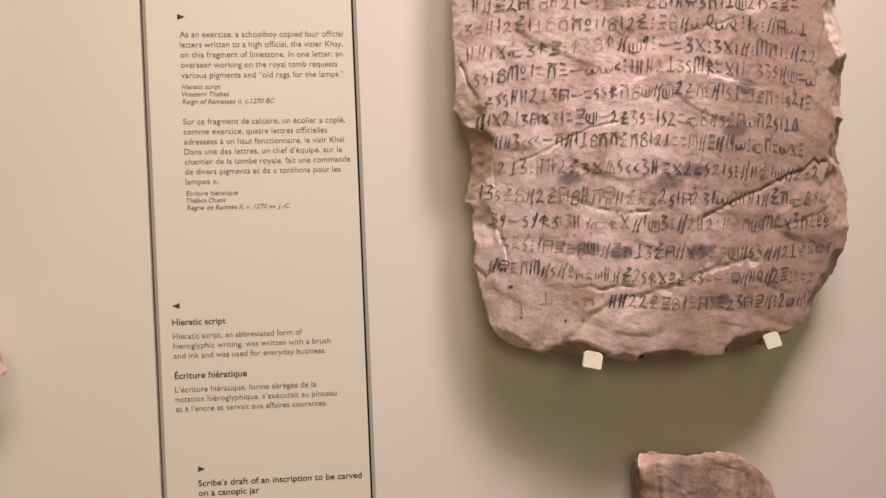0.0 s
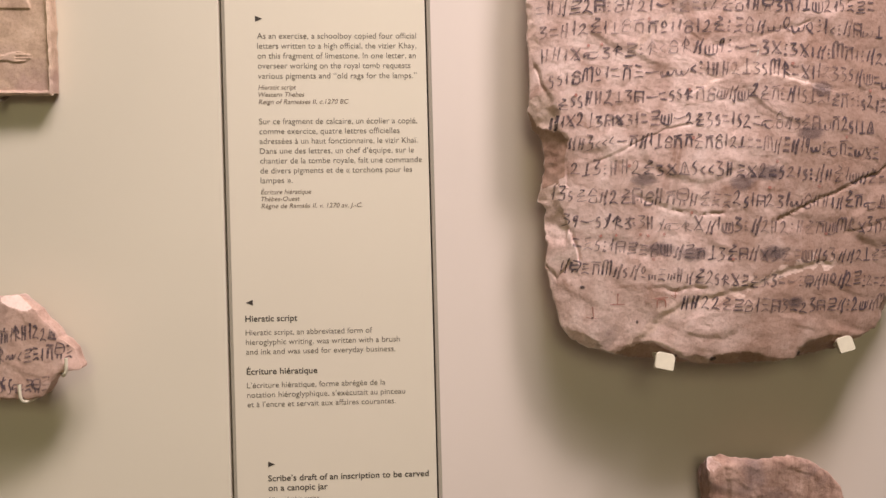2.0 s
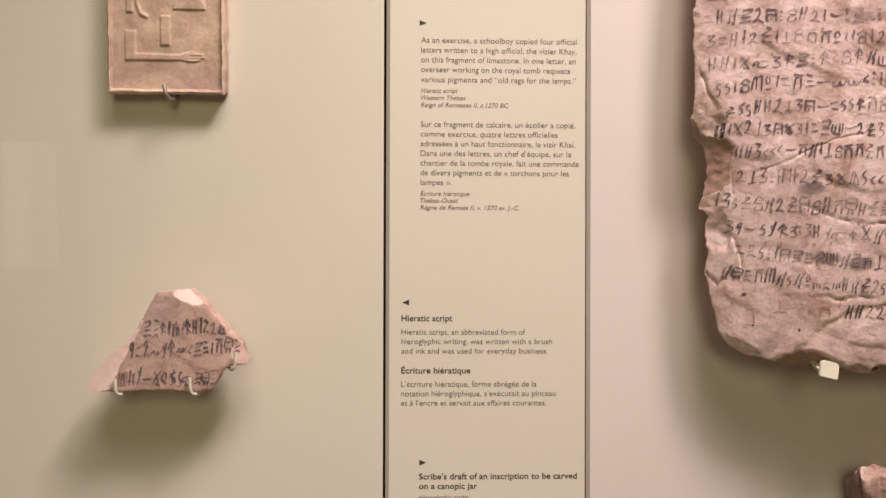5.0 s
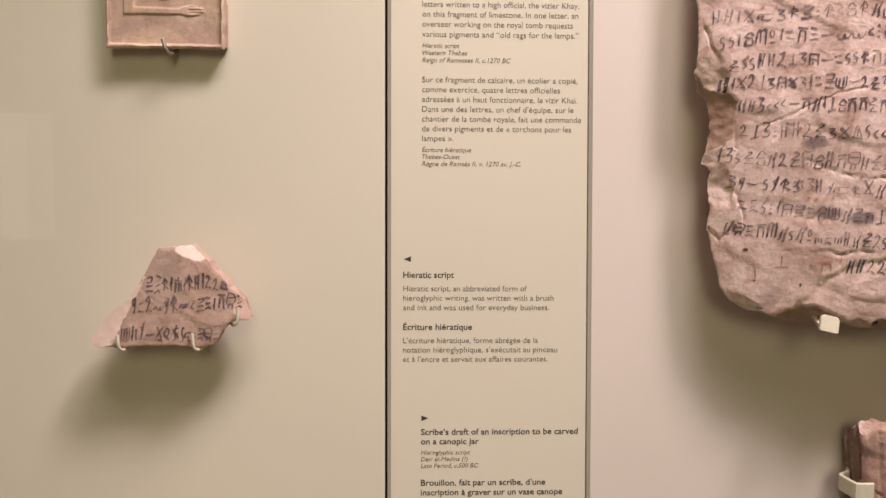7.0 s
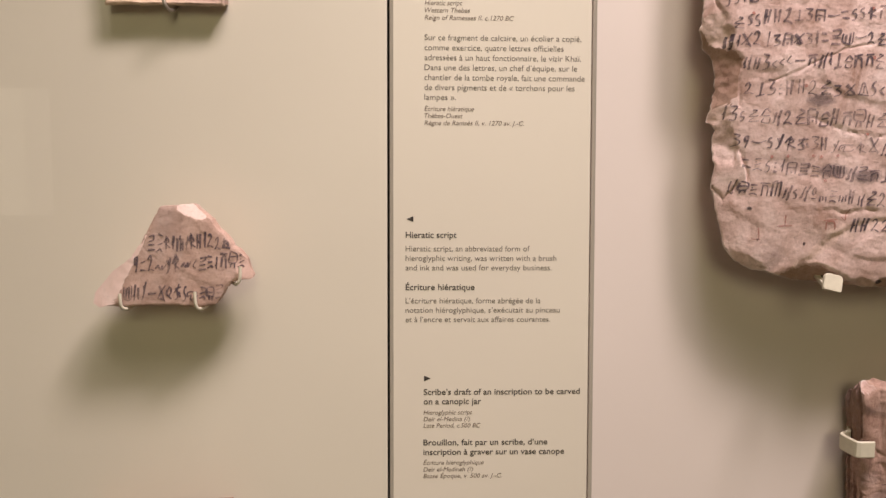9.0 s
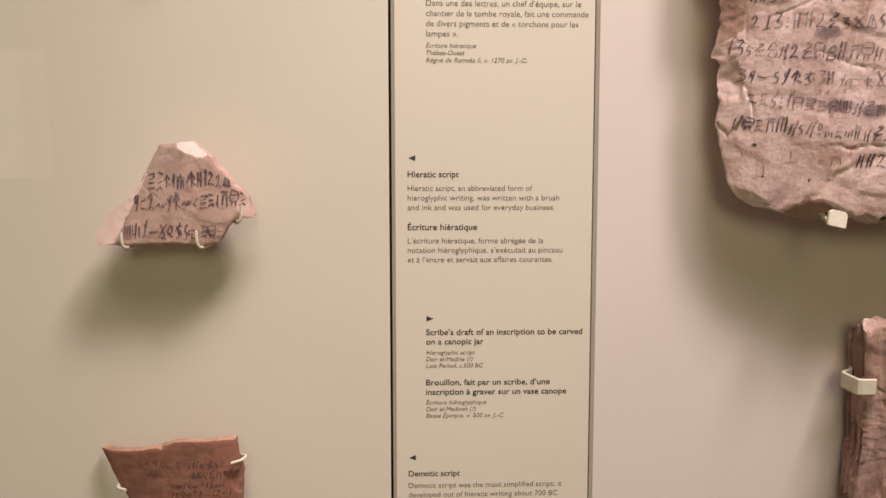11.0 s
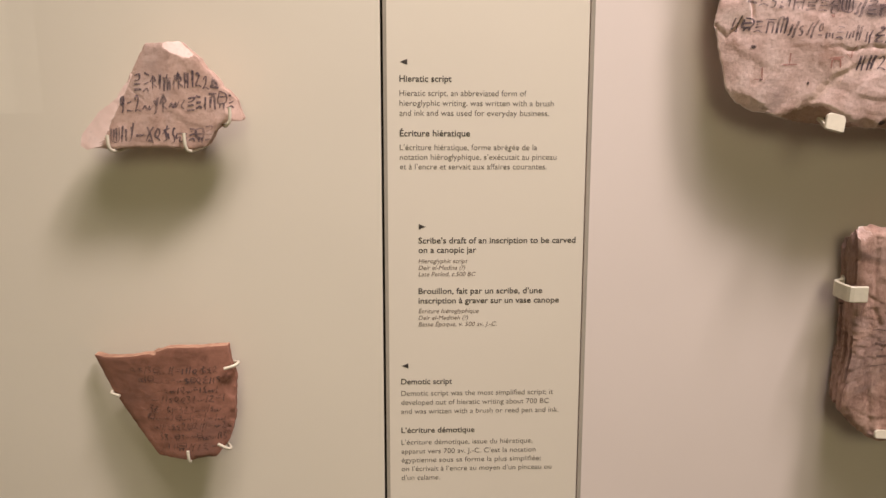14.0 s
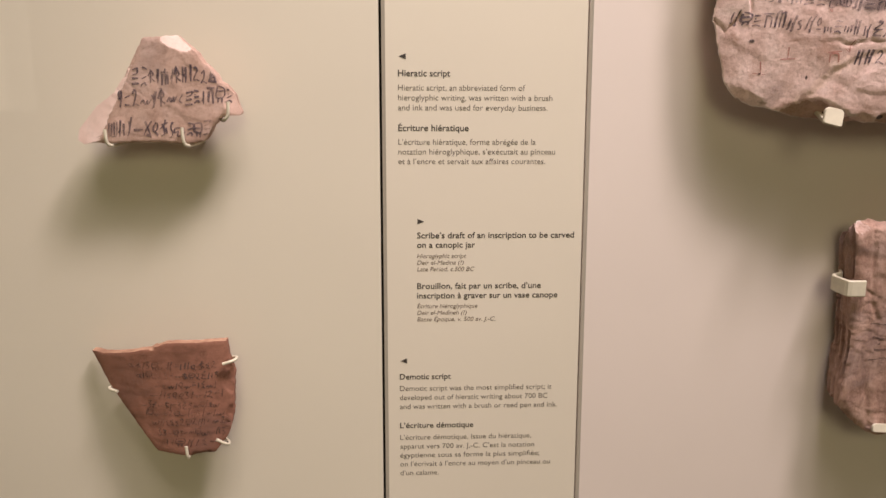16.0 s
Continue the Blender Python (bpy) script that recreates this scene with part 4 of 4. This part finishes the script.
def tablet_height(x, z):
    """How far the carving stands out of the sunk field."""
    rim = min(x - TX0, TX1 - x, (z - TZ0) * .75, TZ1 - z)
    rim += 0.0006 * noise.noise(Vector((x * 130, z * 130, 0.4)))
    h = 0.0036 * (1 - smoothstep(.0016, .0034, rim))
    signs = [max(math.hypot(x + .394, z - 1.6635) - .0132, 1.6635 - z), box_sd(x, z, -.4172, -.4090, 1.6350, 1.6590), box_sd(x, z, -.4450, -.4362, 1.6230, 1.6470),
             box_sd(x, z, -.4400, -.4000, 1.6232, 1.6290 - .03 * max(0, x + .43)), math.hypot((x + .3925) / 2.6, z - 1.6262) - .0042,
             box_sd(x, z, -.4440, -.4385, 1.6610, 1.6900), seg_dist(x, z, [(-.4352, 1.690), (-.4352, 1.668), (-.4325, 1.6605), (-.4280, 1.6580)])[0] - .0016,
             box_sd(x, z, -.4440, -.4300, 1.6705, 1.7000) + .001]
    s = min(signs)
    h = max(h, 0.0011 * (1 - smoothstep(-.0010, .0005, s)))
    if math.hypot((x + .3925) / 2.6, z - 1.6262) < .0042 and x > -.394:
        h -= 0.0006 * max(0.0, math.sin((z - 1.6262) * 2600)) 
    wear = noise.fractal(Vector((x * 40, z * 40, 2.2)), 1.0, 2.0, 5)
    return h + 0.0007 * wear


tablet = empty("carved_tablet")
bm = bmesh.new()
NX, NZ = 150, 220
grid = []
for j in range(NZ + 1):
    row = []
    for i in range(NX + 1):
        x, z = TX0 + (TX1 - TX0) * i / NX, TZ0 + (TZ1 - TZ0) * j / NZ
        edge = min(i, NX - i, j, NZ - j)
        wx = 0.0008 * noise.noise(Vector((x * 90, z * 90, 9.0)))
        chip = 0.0 if edge > 4 else 0.0016 * (1 - edge / 4) ** 2 + 0.0016 * max(0.0, noise.noise(Vector((x * 160, z * 160, 4.0))))
        row.append(bm.verts.new((x + (wx if edge < 3 else 0), .6475 - tablet_height(x, z) + chip, z + (wx if edge < 3 else 0))))
    grid.append(row)
for j in range(NZ):
    for i in range(NX):
        bm.faces.new((grid[j][i], grid[j][i + 1], grid[j + 1][i + 1], grid[j + 1][i]))
rim = [grid[0][i] for i in range(NX + 1)] + [grid[j][NX] for j in range(1, NZ + 1)] + [grid[NZ][i] for i in range(NX - 1, -1, -1)] + [grid[j][0] for j in range(NZ - 1, 0, -1)]
prev = rim
for f in (.35, .7, 1.0):
    ring = [bm.verts.new((v.co.x + .0006 * noise.noise(v.co * 150 + Vector((0, f * 9, 0))), v.co.y + (.6590 - v.co.y) * f, v.co.z + .0080 * f * (v.co.z < TZ0 + .002) + .0008 * noise.noise(v.co * 120 + Vector((5, f * 9, 0))))) for v in rim]
    for k in range(len(rim)):
        bm.faces.new((prev[k], ring[k], ring[(k + 1) % len(rim)], prev[(k + 1) % len(rim)]))
    prev = ring
bm.faces.new(prev)
bmesh.ops.recalc_face_normals(bm, faces=bm.faces)
to_object("stone", bm, M_TABLET, tablet, True)
tagged(tablet, "tan limestone tablet with raised rim and carved relief signs", "carved tablet")
pin = empty("tablet_pin")
pin.location = (-.409, .66, 1.592)
part("wire", tube(bmesh.new(), [(.0025, 0, .007), (.0022, -.006, .003), (.0012, -.0165, .0000), (-.0012, -.0212, .003), (-.0033, -.0205, .0105)], .0015), M_STEEL, pin, "worn steel pin", True)
tagged(pin, "worn steel pin holding the carved tablet from below", "hook")
